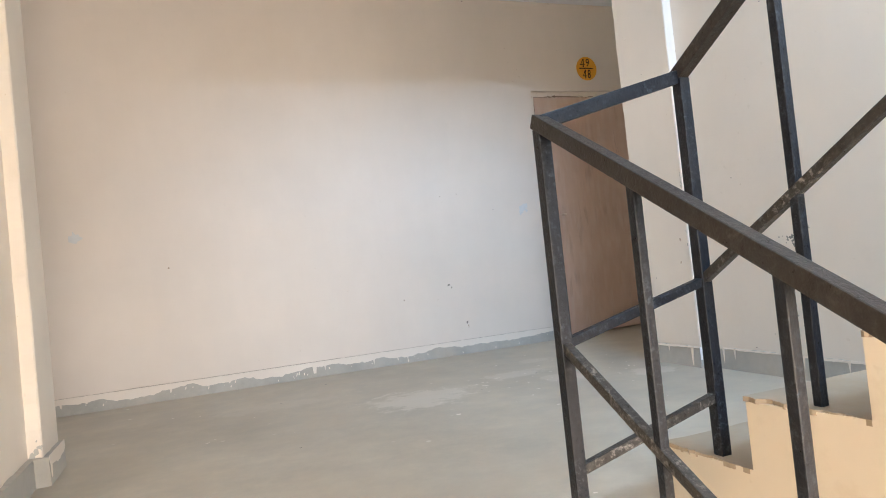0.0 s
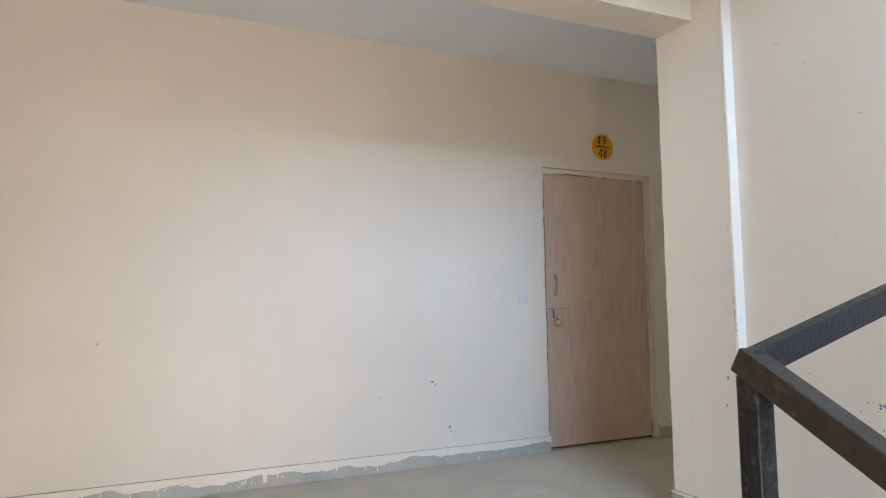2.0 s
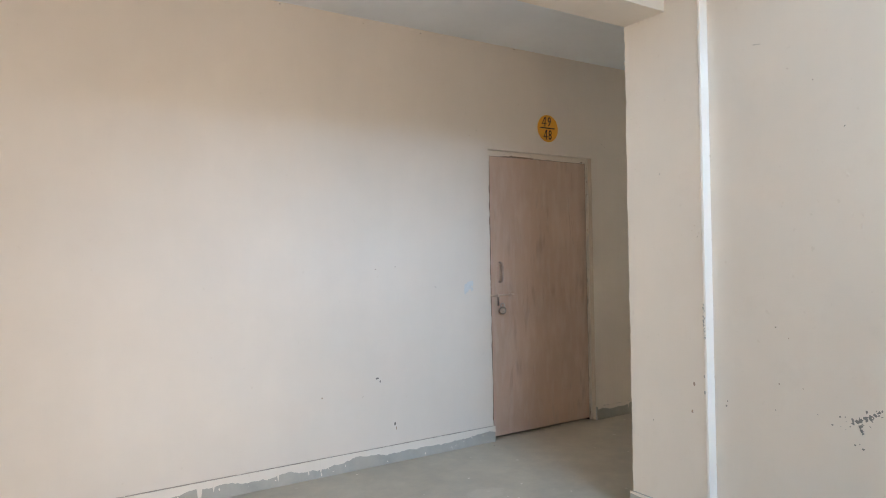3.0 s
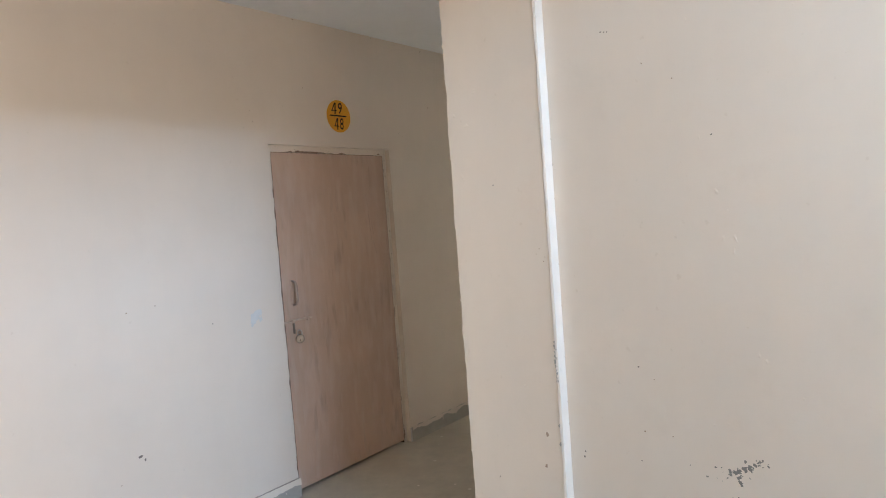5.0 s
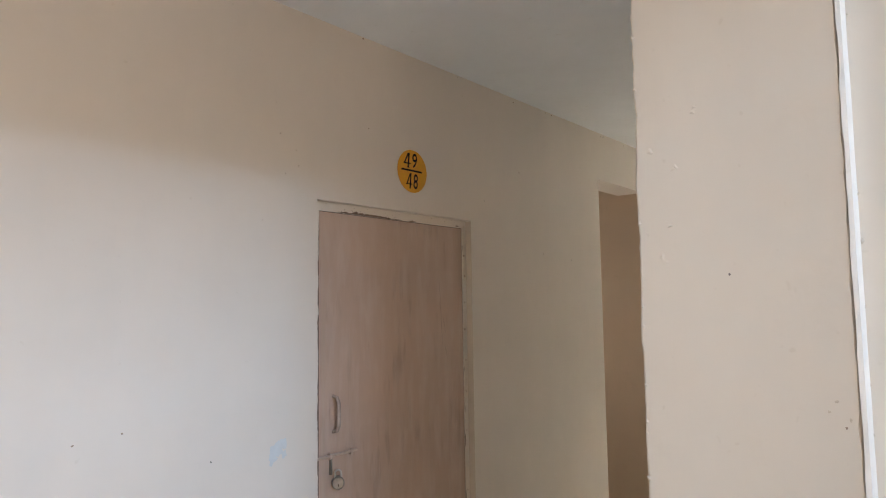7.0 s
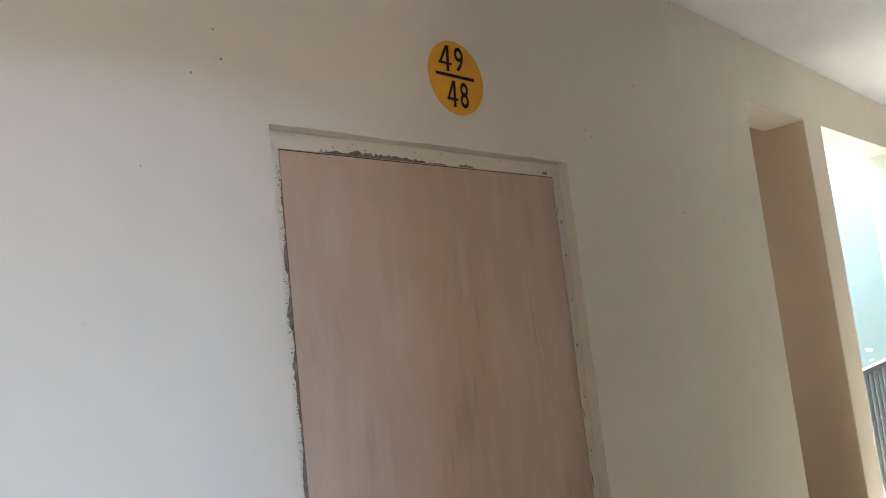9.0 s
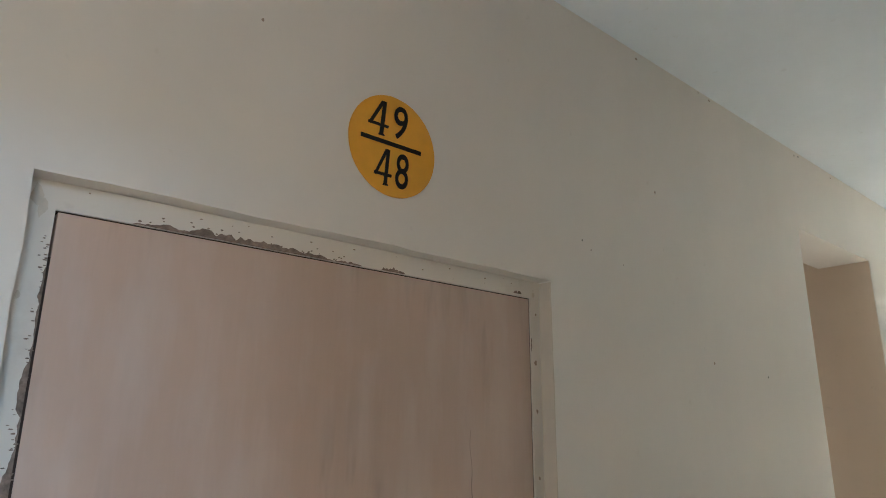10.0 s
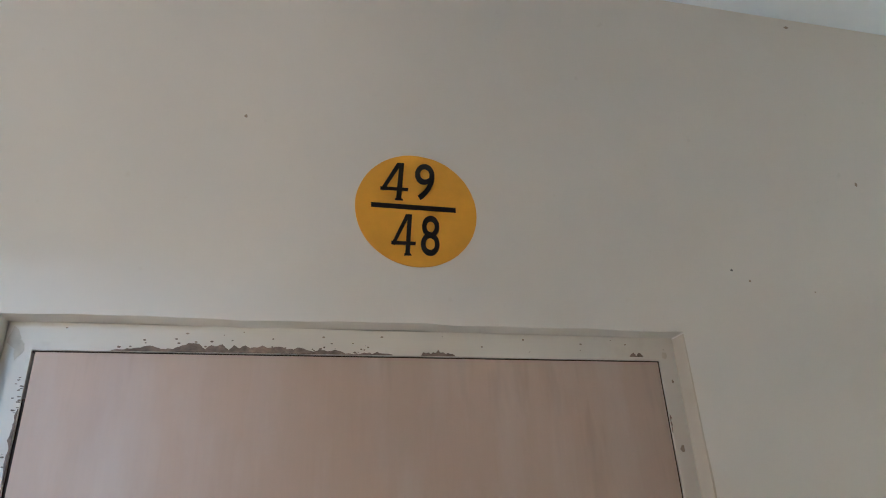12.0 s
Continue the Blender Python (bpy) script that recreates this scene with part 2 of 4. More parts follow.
def box(bm, x0, x1, y0, y1, z0, z1, bevel=0.0):
    m = Matrix.Translation(((x0 + x1) / 2, (y0 + y1) / 2, (z0 + z1) / 2)) @ Matrix.Diagonal((abs(x1 - x0), abs(y1 - y0), abs(z1 - z0), 1))
    made = bmesh.ops.create_cube(bm, size=1, matrix=m)["verts"]
    if bevel:
        edges = list({e for v in made for e in v.link_edges})
        bmesh.ops.bevel(bm, geom=edges, offset=bevel, segments=2, affect="EDGES", profile=0.6)
    return bm


def boxed(*a, **k):
    return box(bmesh.new(), *a, **k)


def bar(bm, p, q, w, h, bevel=0.003, over=0.0):
    """A square tube from p to q: w across, h in its upright plane."""
    p, q = Vector(p), Vector(q)
    d = (q - p).normalized()
    p, q = p - d * over, q + d * over
    side = d.cross(Vector((0, 0, 1)))
    side = Vector((1, 0, 0)) if side.length < 1e-3 else side.normalized()
    up = side.cross(d).normalized()
    m = Matrix((side, d, up)).transposed().to_4x4()
    m = Matrix.Translation((p + q) / 2) @ m @ Matrix.Diagonal((w, (q - p).length, h, 1))
    made = bmesh.ops.create_cube(bm, size=1, matrix=m)["verts"]
    if bevel:
        bmesh.ops.bevel(bm, geom=list({e for v in made for e in v.link_edges}), offset=bevel, segments=2, affect="EDGES", profile=0.6)
    return bm


def tube(bm, pts, r, n=10):
    rings = []
    pts = [Vector(p) for p in pts]
    for i, p in enumerate(pts):
        d = (pts[min(i + 1, len(pts) - 1)] - pts[max(i - 1, 0)]).normalized()
        a = d.orthogonal().normalized()
        if i:
            a = (rings[-1][0].co - pts[i - 1]).normalized()
            a = (a - d * a.dot(d)).normalized()
        b = d.cross(a)
        rings.append([bm.verts.new(p + r * (math.cos(u) * a + math.sin(u) * b)) for u in [2 * math.pi * k / n for k in range(n)]])
    for r0, r1 in zip(rings, rings[1:]):
        for k in range(n):
            bm.faces.new((r0[k], r0[(k + 1) % n], r1[(k + 1) % n], r1[k]))
    bm.faces.new(rings[0])
    bm.faces.new(rings[-1])
    return bm


def solid_cells(xs, ys, zs, empty):
    """One skin round all the cells of a grid that are not empty."""
    bm, vs = bmesh.new(), {}

    def vert(i, j, k):
        if (i, j, k) not in vs:
            vs[i, j, k] = bm.verts.new((xs[i], ys[j], zs[k]))
        return vs[i, j, k]
    n = (len(xs) - 1, len(ys) - 1, len(zs) - 1)
    full = {(i, j, k) for i in range(n[0]) for j in range(n[1]) for k in range(n[2])
            if not empty((xs[i] + xs[i + 1]) / 2, (ys[j] + ys[j + 1]) / 2, (zs[k] + zs[k + 1]) / 2)}
    sides = (((-1, 0, 0), ((0, 0, 0), (0, 0, 1), (0, 1, 1), (0, 1, 0))), ((1, 0, 0), ((1, 0, 0), (1, 1, 0), (1, 1, 1), (1, 0, 1))),
             ((0, -1, 0), ((0, 0, 0), (1, 0, 0), (1, 0, 1), (0, 0, 1))), ((0, 1, 0), ((0, 1, 0), (0, 1, 1), (1, 1, 1), (1, 1, 0))),
             ((0, 0, -1), ((0, 0, 0), (0, 1, 0), (1, 1, 0), (1, 0, 0))), ((0, 0, 1), ((0, 0, 1), (1, 0, 1), (1, 1, 1), (0, 1, 1))))
    for c in full:
        for d, quad in sides:
            if tuple(a + b for a, b in zip(c, d)) not in full:
                bm.faces.new([vert(*(a + b for a, b in zip(c, q))) for q in quad])
    return bm


def steps_between(a, b, gap):
    n = max(1, round((b - a) / gap))
    return [a + (b - a) * i / n for i in range(n + 1)]


def merged(*lists):
    out = []
    for v in sorted(x for one in lists for x in one):
        if not out or v - out[-1] > 1e-4:
            out.append(v)
    return out


def structure(ob, label, category):
    return tagged(ob, label, category, kind="structure")


# ---- sizes of the place ----
CEIL = 2.857
DOOR_X0, DOOR_X1, DOOR_TOP = -0.035, 0.995, 2.092
LEFT_X0, LEFT_X1 = -4.757, -3.731
OP2_X0, OP2_X1, OP3_X0, OP3_X1, OP4_X0, OP4_X1, OP_TOP = 2.482, 3.262, 3.528, 5.190, 5.40, 6.20, 2.517
PIL_X, PIL_Y0, PIL_Y1, EAST_X = -0.240, -1.902, -1.458, -0.188
WPIL_X, WPIL_Y0, WPIL_Y1, WEST_X = -3.425, -1.80, -1.49, -3.478
RISE, GOING = 0.167, 0.302
UP_Y, DOWN_Y = -3.353, -3.53
BACK_Y, FAR_X0, FAR_X1 = -7.0, -11.0, 7.2
HALF = -9 * RISE

# ---- structure ----
bm = boxed(FAR_X0 - 0.2, FAR_X1 + 0.2, DOWN_Y, 1.5, -0.18, 0.0)
structure(linked("floor", bm, M_FLOOR), "grey cement landing floor with dried whitewash spills", "floor")
bm = boxed(WEST_X - 0.2, EAST_X + 0.2, BACK_Y - 0.2, DOWN_Y + 0.0, HALF - 0.18, HALF)
structure(linked("floor_half_landing", bm, M_FLOOR), "grey cement half landing below the stairs", "floor")
bm = boxed(WEST_X - 0.2, EAST_X + 0.2, DOWN_Y, DOWN_Y + 0.15, HALF, -0.18)
structure(linked("wall_under_landing", bm, M_WALL2), "plain cream wall below the landing edge", "wall")
TALL = 5.6
bm = bmesh.new()
box(bm, FAR_X0 - 0.2, FAR_X1 + 0.2, UP_Y - 0.02, 0.22, CEIL, CEIL + 0.15)
box(bm, FAR_X0 - 0.2, OP3_X0 - 0.14, 0.22, 1.5, CEIL, CEIL + 0.15)
structure(linked("ceiling", bm, M_CEIL), "white painted flat ceiling over landing and corridor, sky tint in its colour", "ceiling")
bm = boxed(WEST_X - 0.24, EAST_X + 0.24, BACK_Y - 0.2, UP_Y + 0.2, TALL, TALL + 0.15)
structure(linked("ceiling_stairwell", bm, M_CEIL), "white painted ceiling high over the stairs, sky tint in its colour", "ceiling")
bm = boxed(WEST_X - 0.24, EAST_X + 0.24, UP_Y, UP_Y + 0.2, CEIL + 0.15, TALL)
structure(linked("wall_over_landing", bm, M_WALL2), "plain cream wall above the landing slab", "wall")

# the long wall with its doors and openings
xs = merged([FAR_X0 - 0.2, FAR_X1 + 0.2], steps_between(DOOR_X0, DOOR_X1, 0.045), steps_between(LEFT_X0, LEFT_X1, 0.3), [OP2_X0, OP2_X1, OP3_X0, OP3_X1, OP4_X0, OP4_X1])
zs = merged([0.0, CEIL, OP_TOP], steps_between(0.0, DOOR_TOP, 0.06))


def in_opening(x, y, z):
    return ((DOOR_X0 < x < DOOR_X1 or LEFT_X0 < x < LEFT_X1) and z < DOOR_TOP) or \
        ((OP2_X0 < x < OP2_X1 or OP3_X0 < x < OP3_X1 or OP4_X0 < x < OP4_X1) and z < OP_TOP)


bm = solid_cells(xs, [0.0, 0.22], zs, in_opening)
for v in bm.verts:
    if v.co.y < 0.01 and DOOR_X0 - 0.01 < v.co.x < DOOR_X1 + 0.01 and 0.1 < v.co.z < DOOR_TOP + 0.01:
        e = noise.noise(v.co * 9) * 0.004 + noise.noise(v.co * 31) * 0.003
        if abs(v.co.x - DOOR_X0) < 1e-3:
            v.co.x += e
        elif abs(v.co.x - DOOR_X1) < 1e-3:
            v.co.x += abs(e)
        if abs(v.co.z - DOOR_TOP) < 1e-3:
            v.co.z += e
wall_north = structure(linked("wall_north", bm, M_WALL), "long cream painted wall with scuffs and specks", "wall")

bm = bmesh.new()
box(bm, FAR_X0 - 0.2, 2.45, 1.3, 1.5, 0, CEIL)
box(bm, 3.05, OP3_X0 - 0.14, 1.3, 1.5, 0, CEIL)
# unseen window hole, added for the room's fill lamp
box(bm, 2.45, 3.05, 1.3, 1.5, 0, 0.9)
box(bm, 2.45, 3.05, 1.3, 1.5, 2.3, CEIL)
for x in (FAR_X0 - 0.2, 2.2, OP2_X1):
    box(bm, x, x + (0.2 if x < 3 else OP3_X0 - 0.140 - OP2_X1), 0.22, 1.3, 0, CEIL)
structure(linked("wall_rooms", bm, M_INNER), "plain walls of the rooms behind, warm bounced light in their tan", "wall")
bm = boxed(OP3_X1 + 0.141, FAR_X1 + 0.2, 0.42, 0.56, 0, CEIL)
structure(linked("wall_recess", bm, M_INNER), "plain wall closing a recess, warm bounced light in its tan", "wall")
# thin added sheet that gives the doorway side its warm-lit tone
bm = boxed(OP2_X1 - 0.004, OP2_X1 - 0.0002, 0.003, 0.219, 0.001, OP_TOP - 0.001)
structure(linked("trim_reveal", bm, M_INNER), "thin sheet on a doorway side, tan for warm bounced light", "trim")
bm = boxed(FAR_X1, FAR_X1 + 0.2, PIL_Y1 - 0.2, 0.0, 0, CEIL)
structure(linked("wall_corridor_end", bm, M_WALL), "plain cream wall at the corridor end", "wall")
# hole in this unseen wall is added to hold the west fill lamp
bm = solid_cells([FAR_X0 - 0.2, FAR_X0], [WPIL_Y1 - 0.2, -1.24, -0.12, 0.0], [0, 0.1, 2.5, CEIL], lambda x, y, z: -1.24 < y < -0.12 and 0.1 < z < 2.5)
structure(linked("wall_west_end", bm, M_WALL), "plain cream wall at the far corridor end", "wall")
bm = boxed(PIL_X + 0.44, FAR_X1 + 0.2, PIL_Y1 - 0.2, PIL_Y1, 0, CEIL)
structure(linked("wall_corridor", bm, M_WALL), "plain cream corridor wall", "wall")
bm = boxed(FAR_X0 - 0.2, WPIL_X - 0.44, WPIL_Y1 - 0.2, WPIL_Y1, 0, CEIL)
structure(linked("wall_corridor_west", bm, M_WALL), "plain cream corridor wall", "wall")
bm = bmesh.new()
box(bm, EAST_X, EAST_X + 0.24, UP_Y - 0.02, PIL_Y0, HALF - 0.18, CEIL)
box(bm, EAST_X, EAST_X + 0.24, BACK_Y, UP_Y - 0.02, HALF - 0.18, TALL)
wall_east = structure(linked("wall_east", bm, M_WALL2), "cream painted stair wall with a dark scuff", "wall")
bm = bmesh.new()
box(bm, WEST_X - 0.24, WEST_X, UP_Y - 0.02, WPIL_Y0, HALF - 0.18, CEIL)
box(bm, WEST_X - 0.24, WEST_X, BACK_Y, UP_Y - 0.02, HALF - 0.18, TALL)
structure(linked("wall_west", bm, M_WALL2), "cream painted stair wall", "wall")
bm = solid_cells([WEST_X - 0.24, -3.3, -0.36, EAST_X + 0.24], [BACK_Y - 0.2, BACK_Y], [HALF - 0.18, -0.5, 1.32, 1.9, 4.55, TALL],
                 lambda x, y, z: -3.3 < x < -0.36 and (-0.5 < z < 1.32 or 1.9 < z < 4.55))
structure(linked("wall_back", bm, M_WALL2), "cream stair wall with a wide open window", "wall")


def pillar(x_face, into, y0, y1):
    """A plastered pillar with slightly wavering, rounded arrises."""
    bm = bmesh.new()
    s = 1 if into > 0 else -1
    r = 0.006
    base = [(0, y0 + r), (r * s, y0), (into, y0), (into, y1), (r * s, y1), (0, y1 - r)]
    levels = steps_between(0.0, CEIL, 0.025)
    rings = []
    for z in levels:
        ring = []
        for k, (px, py) in enumerate(base):
            p = Vector((x_face + px, py, z))
            if abs(px) < 0.02:
                e = noise.noise(Vector((k // 3 * 7.0 + x_face, y0, z * 6))) * 0.005 + noise.noise(Vector((k // 3 * 3.0, 5, z * 24))) * 0.0045
                p.y += e
            ring.append(bm.verts.new(p))
        rings.append(ring)
    for a, b in zip(rings, rings[1:]):
        for k in range(6):
            bm.faces.new((a[k], a[(k + 1) % 6], b[(k + 1) % 6], b[k]))
    bm.faces.new(rings[0])
    bm.faces.new(rings[-1])
    return bm


pillar_east = structure(linked("pillar_east", pillar(PIL_X, 0.44, PIL_Y0, PIL_Y1), M_WALL2), "cream plastered pillar with rough worn edges", "pillar")
pillar_west = structure(linked("pillar_west", pillar(WPIL_X, -0.44, WPIL_Y0, WPIL_Y1), M_WALL2), "cream plastered pillar with rough worn edges", "pillar")
# white corner strip on the pillar's return
bm = bmesh.new()
lv = steps_between(0.112, CEIL, 0.03)
ring = []
for z in lv:
    e = 0.003 * noise.noise(Vector((3, 8, z * 9))) + 0.003 * noise.noise(Vector((3, 8, z * 33)))
    f = 0.004 * noise.noise(Vector((13, 2, z * 8)))
    ring.append([bm.verts.new((PIL_X + 0.001 + e * 0.6, PIL_Y0 - 0.006, z)), bm.verts.new((EAST_X + 0.0, PIL_Y0 - 0.008 + f * 0.3, z)),
                 bm.verts.new((PIL_X - 0.002, PIL_Y0 + 0.003 + e, z))])
for a, b in zip(ring, ring[1:]):
    bm.faces.new((a[0], a[1], b[1], b[0]))
    bm.faces.new((a[2], a[0], b[0], b[2]))
structure(linked("trim_white_strip", bm, M_STRIP), "white painted return strip beside the pillar", "trim")
bm = boxed(WPIL_X - 0.44, PIL_X + 0.44, -1.715, -1.462, 2.49, CEIL, bevel=0.004)
structure(linked("beam", bm, M_WALL2), "cream painted ceiling beam between two pillars", "beam")

# outdoors
bm = boxed(-120, 120, -120, 120, -3.4, -3.3)
structure(linked("ground", bm, M_GROUND), "dusty bare ground", "ground")
bm = bmesh.new()
box(bm, OP3_X1 + 0.001, OP3_X1 + 0.14, 0.222, 2.6, -3.3, 4.4)
box(bm, OP3_X0 - 0.139, OP3_X0 - 0.001, 0.222, 2.6, -3.3, 4.4)
structure(linked("wall_light_well", bm, M_OUT), "weathered side walls of a light well, sky tint in their colour", "wall")
bm = boxed(2.0, 12.0, 2.6, 2.8, -3.3, 4.4)
structure(linked("backdrop", bm, M_OUT), "weathered wall across the light well, sky tint in its colour", "wall")


def skirting(name, p, q, out, height=0.11, thick=0.012, seed=0, wave=0.004, label="rough grey cement skirting"):
    """A cement skirting from p to q, standing out along out, with an uneven top."""
    p, q, out = Vector((*p, 0)), Vector((*q, 0)), Vector((*out, 0))
    n = max(2, round((q - p).length / 0.02))
    bm = bmesh.new()
    rows = []
    for i in range(n + 1):
        c = p.lerp(q, i / n)
        w = noise.noise(c * 14 + Vector((seed, 0, 0))) * wave + noise.noise(c * 55 + Vector((0, seed, 0))) * wave * 0.6
        d = thick + noise.noise(c * 8 + Vector((0, 0, seed))) * 0.002
        rows.append([bm.verts.new(c), bm.verts.new(c + out * (d + 0.004)), bm.verts.new(c + out * d + Vector((0, 0, height + w - 0.004))), bm.verts.new(c + Vector((0, 0, height + w)))])
    for a, b in zip(rows, rows[1:]):
        for k in range(4):
            bm.faces.new((a[k], a[(k + 1) % 4], b[(k + 1) % 4], b[k]))
    bm.faces.new(rows[0])
    bm.faces.new(rows[-1])
    return structure(linked(name, bm, M_SKIRT), label, "skirting")


def ragged(p, q, out, top, depth, vary, seed, drips=(), lift=0.0165, gap=0.006):
    """Slopped paint hanging from a straight top line: a torn lower edge with drips."""
    p, q, out = Vector((*p, 0)), Vector((*q, 0)), Vector((*out, 0))
    length = (q - p).length
    n = round(length / gap)
    bm = bmesh.new()
    rows = []
    for i in range(n + 1):
        c = p.lerp(q, i / n)
        s = length * i / n
        low = top - depth - vary * (noise.noise(Vector((s * 3.2, seed, 0))) + 0.5 * noise.noise(Vector((s * 9, seed, 4))) + 0.16 * noise.noise(Vector((s * 36, seed, 9))) + 0.06 * noise.noise(Vector((s * 90, seed, 2))))
        for at, half, end in drips:
            if abs(s - at) < half:
                low = min(low, end + 0.006 * noise.noise(Vector((s * 90, 3, seed))))
        low = max(0.004, min(low, top - 0.003))
        hi = top + 0.002 * noise.noise(Vector((s * 20, 1, seed)))
        rows.append([bm.verts.new(c + out * lift + Vector((0, 0, low))), bm.verts.new(c + out * (lift - 0.002) + Vector((0, 0, hi)))])
    for a, b in zip(rows, rows[1:]):
        bm.faces.new((a[0], b[0], b[1], a[1]))
    made = bmesh.ops.extrude_face_region(bm, geom=bm.faces[:])["geom"]
    for v in made:
        if isinstance(v, bmesh.types.BMVert):
            v.co -= out * 0.0018
    return bm


sk = skirting("skirting_north", (LEFT_X1 + 0.01, 0), (DOOR_X0 + 0.012, 0), (0, -1), 0.108, seed=3, wave=0.002, label="grey cement skirting half covered with white paint")
rng = random.Random(5)
drips = [(rng.uniform(0.1, 3.6), rng.uniform(0.003, 0.006), rng.uniform(0.02, 0.06)) for _ in range(7)] + [(1.665, 0.011, 0.028)]
part("slopped_paint", ragged((LEFT_X1 + 0.012, 0), (DOOR_X0 + 0.014, 0), (0, -1), 0.109, 0.046, 0.044, 2, drips), M_SLOP, sk, "ragged white paint with drips")
# thin strips along the skirting top: dirt plus the edge's painted shadow line
bm = bmesh.new()
xx = LEFT_X1 + 0.012
while xx < DOOR_X0:
    ln = rng.uniform(0.15, 0.6)
    zz = 0.1095 + rng.uniform(-0.0008, 0.0008)
    th = rng.uniform(0.0008, 0.0022)
    box(bm, xx, min(xx + ln, DOOR_X0 + 0.01), -0.0125, -0.002, zz, zz + th)
    xx += ln + rng.uniform(0.0, 0.03)
part("top_line", bm, M_TOPLINE, sk, "thin line along the skirting top, dirt and edge shadow in one colour")
sk2 = skirting("skirting_north_east", (DOOR_X1, 0), (OP2_X0, 0), (0, -1), 0.10, seed=9, wave=0.012)
part("slopped_paint", ragged((DOOR_X1 + 0.01, 0), (OP2_X0, 0), (0, -1), 0.104, 0.022, 0.040, 7, [(0.35, 0.004, 0.05), (0.9, 0.005, 0.04)]), M_WALL, sk2, "ragged cream paint")
sk3 = skirting("skirting_pillar", (PIL_X, PIL_Y1), (PIL_X, PIL_Y0 - 0.012), (-1, 0), 0.112, 0.016, seed=1)
part("slopped_paint", ragged((PIL_X, PIL_Y1), (PIL_X, PIL_Y0 - 0.012), (-1, 0), 0.114, 0.008, 0.010, 5, [(0.10, 0.004, 0.05), (0.21, 0.003, 0.075), (0.40, 0.008, 0.01)], 0.0205), M_WALL2, sk3, "ragged cream paint")
sk4 = skirting("skirting_return", (PIL_X - 0.016, PIL_Y0), (EAST_X, PIL_Y0), (0, -1), 0.112, 0.012, seed=2)
part("slopped_paint", ragged((PIL_X - 0.016, PIL_Y0), (EAST_X - 0.03, PIL_Y0), (0, -1), 0.114, 0.07, 0.03, 5, (), 0.0165), M_WHITE, sk4, "white paint down to the floor")
sk5 = skirting("skirting_east", (EAST_X, PIL_Y0 - 0.012), (EAST_X, UP_Y), (-1, 0), 0.112, 0.016, seed=6)
part("slopped_paint", ragged((EAST_X, PIL_Y0 - 0.014), (EAST_X, UP_Y), (-1, 0), 0.114, 0.008, 0.012, 8, [(0.12, 0.004, 0.03), (0.2, 0.003, 0.06), (0.62, 0.004, 0.05), (0.85, 0.003, 0.06)], 0.0205), M_WALL2, sk5, "ragged cream paint")
sk6 = skirting("skirting_pillar_west", (WPIL_X, WPIL_Y1), (WPIL_X, WPIL_Y0 - 0.012), (1, 0), 0.115, 0.02, seed=4)
part("slopped_paint", ragged((WPIL_X, WPIL_Y1), (WPIL_X, WPIL_Y0 - 0.012), (1, 0), 0.117, 0.030, 0.045, 12, [(0.30, 0.01, 0.03)], 0.0245), M_WALL2, sk6, "ragged cream paint")
skirting("skirting_return_west", (WPIL_X + 0.02, WPIL_Y0), (WEST_X, WPIL_Y0), (0, -1), 0.115, 0.012, seed=5)
skirting("skirting_west", (WEST_X, WPIL_Y0 - 0.012), (WEST_X, DOWN_Y), (1, 0), 0.115, 0.02, seed=8)
skirting("skirting_end", (FAR_X1, 0), (FAR_X1, PIL_Y1), (-1, 0), 0.11, seed=21)

# ---- stairs ----


def flight(y_top, x0, x1, count, z_first, label, up):
    """A flight: one plastered body with a cement tread on each step."""
    bm = bmesh.new()
    prof = []
    y, z = y_top, 0.0
    for i in range(count):
        if up:
            prof += [(y, z), (y, z + RISE - 0.012)]
            z += RISE
        else:
            prof += [(y, z - 0.012), (y, z - RISE - 0.012)]
            z -= RISE
        y -= GOING
    y_end = y
    if up:
        prof[0] = (y_top, 0.0)
        prof += [(y_end, z - 0.012), (y_end, z - 0.28), (y_top - 0.42, 0.0)]
    else:
        prof += [(y_end, z - 0.012), (y_end, HALF), (y_end + 0.3, HALF), (y_top, -0.30)]
    a = [bm.verts.new((x0, py, pz)) for py, pz in prof]
    b = [bm.verts.new((x1, py, pz)) for py, pz in prof]
    n = len(prof)
    for k in range(n):
        bm.faces.new((a[k], a[(k + 1) % n], b[(k + 1) % n], b[k]))
    bm.faces.new(a)
    bm.faces.new(b)
    stair = tagged(linked("staircase", bm, M_STAIR), label, "staircase")
    y, z = y_top, 0.0
    for i in range(count):
        z += RISE if up else -RISE
        tb = bmesh.new()
        edge = []
        n = 40
        for j in range(n + 1):
            xj = x0 + (x1 - x0 - 0.004) * j / n
            edge.append((xj, y + 0.005 + 0.008 * noise.noise(Vector((xj * 14, y, z))) + 0.003 * noise.noise(Vector((xj * 60, y, z)))))
        edge += [(x1 - 0.004, y - GOING + 0.001), (x0, y - GOING + 0.001)]
        for j in range(1, 48):
            yj = y - GOING + GOING * j / 48
            edge.append((x0 + 0.001 + 0.013 * noise.noise(Vector((yj * 20, 3, z))) + 0.009 * noise.noise(Vector((yj * 75, 3, z))), yj))
        top = [tb.verts.new((px, py, z)) for px, py in edge]
        low_ring = [tb.verts.new((px, py, z - 0.0119)) for px, py in edge]
        for j in range(len(edge)):
            tb.faces.new((top[j], top[(j + 1) % len(edge)], low_ring[(j + 1) % len(edge)], low_ring[j]))
        tb.faces.new(top)
        tb.faces.new(low_ring)
        part("tread", tb, M_TREAD, stair, "dusty cement tread")
        y -= GOING
    return stair


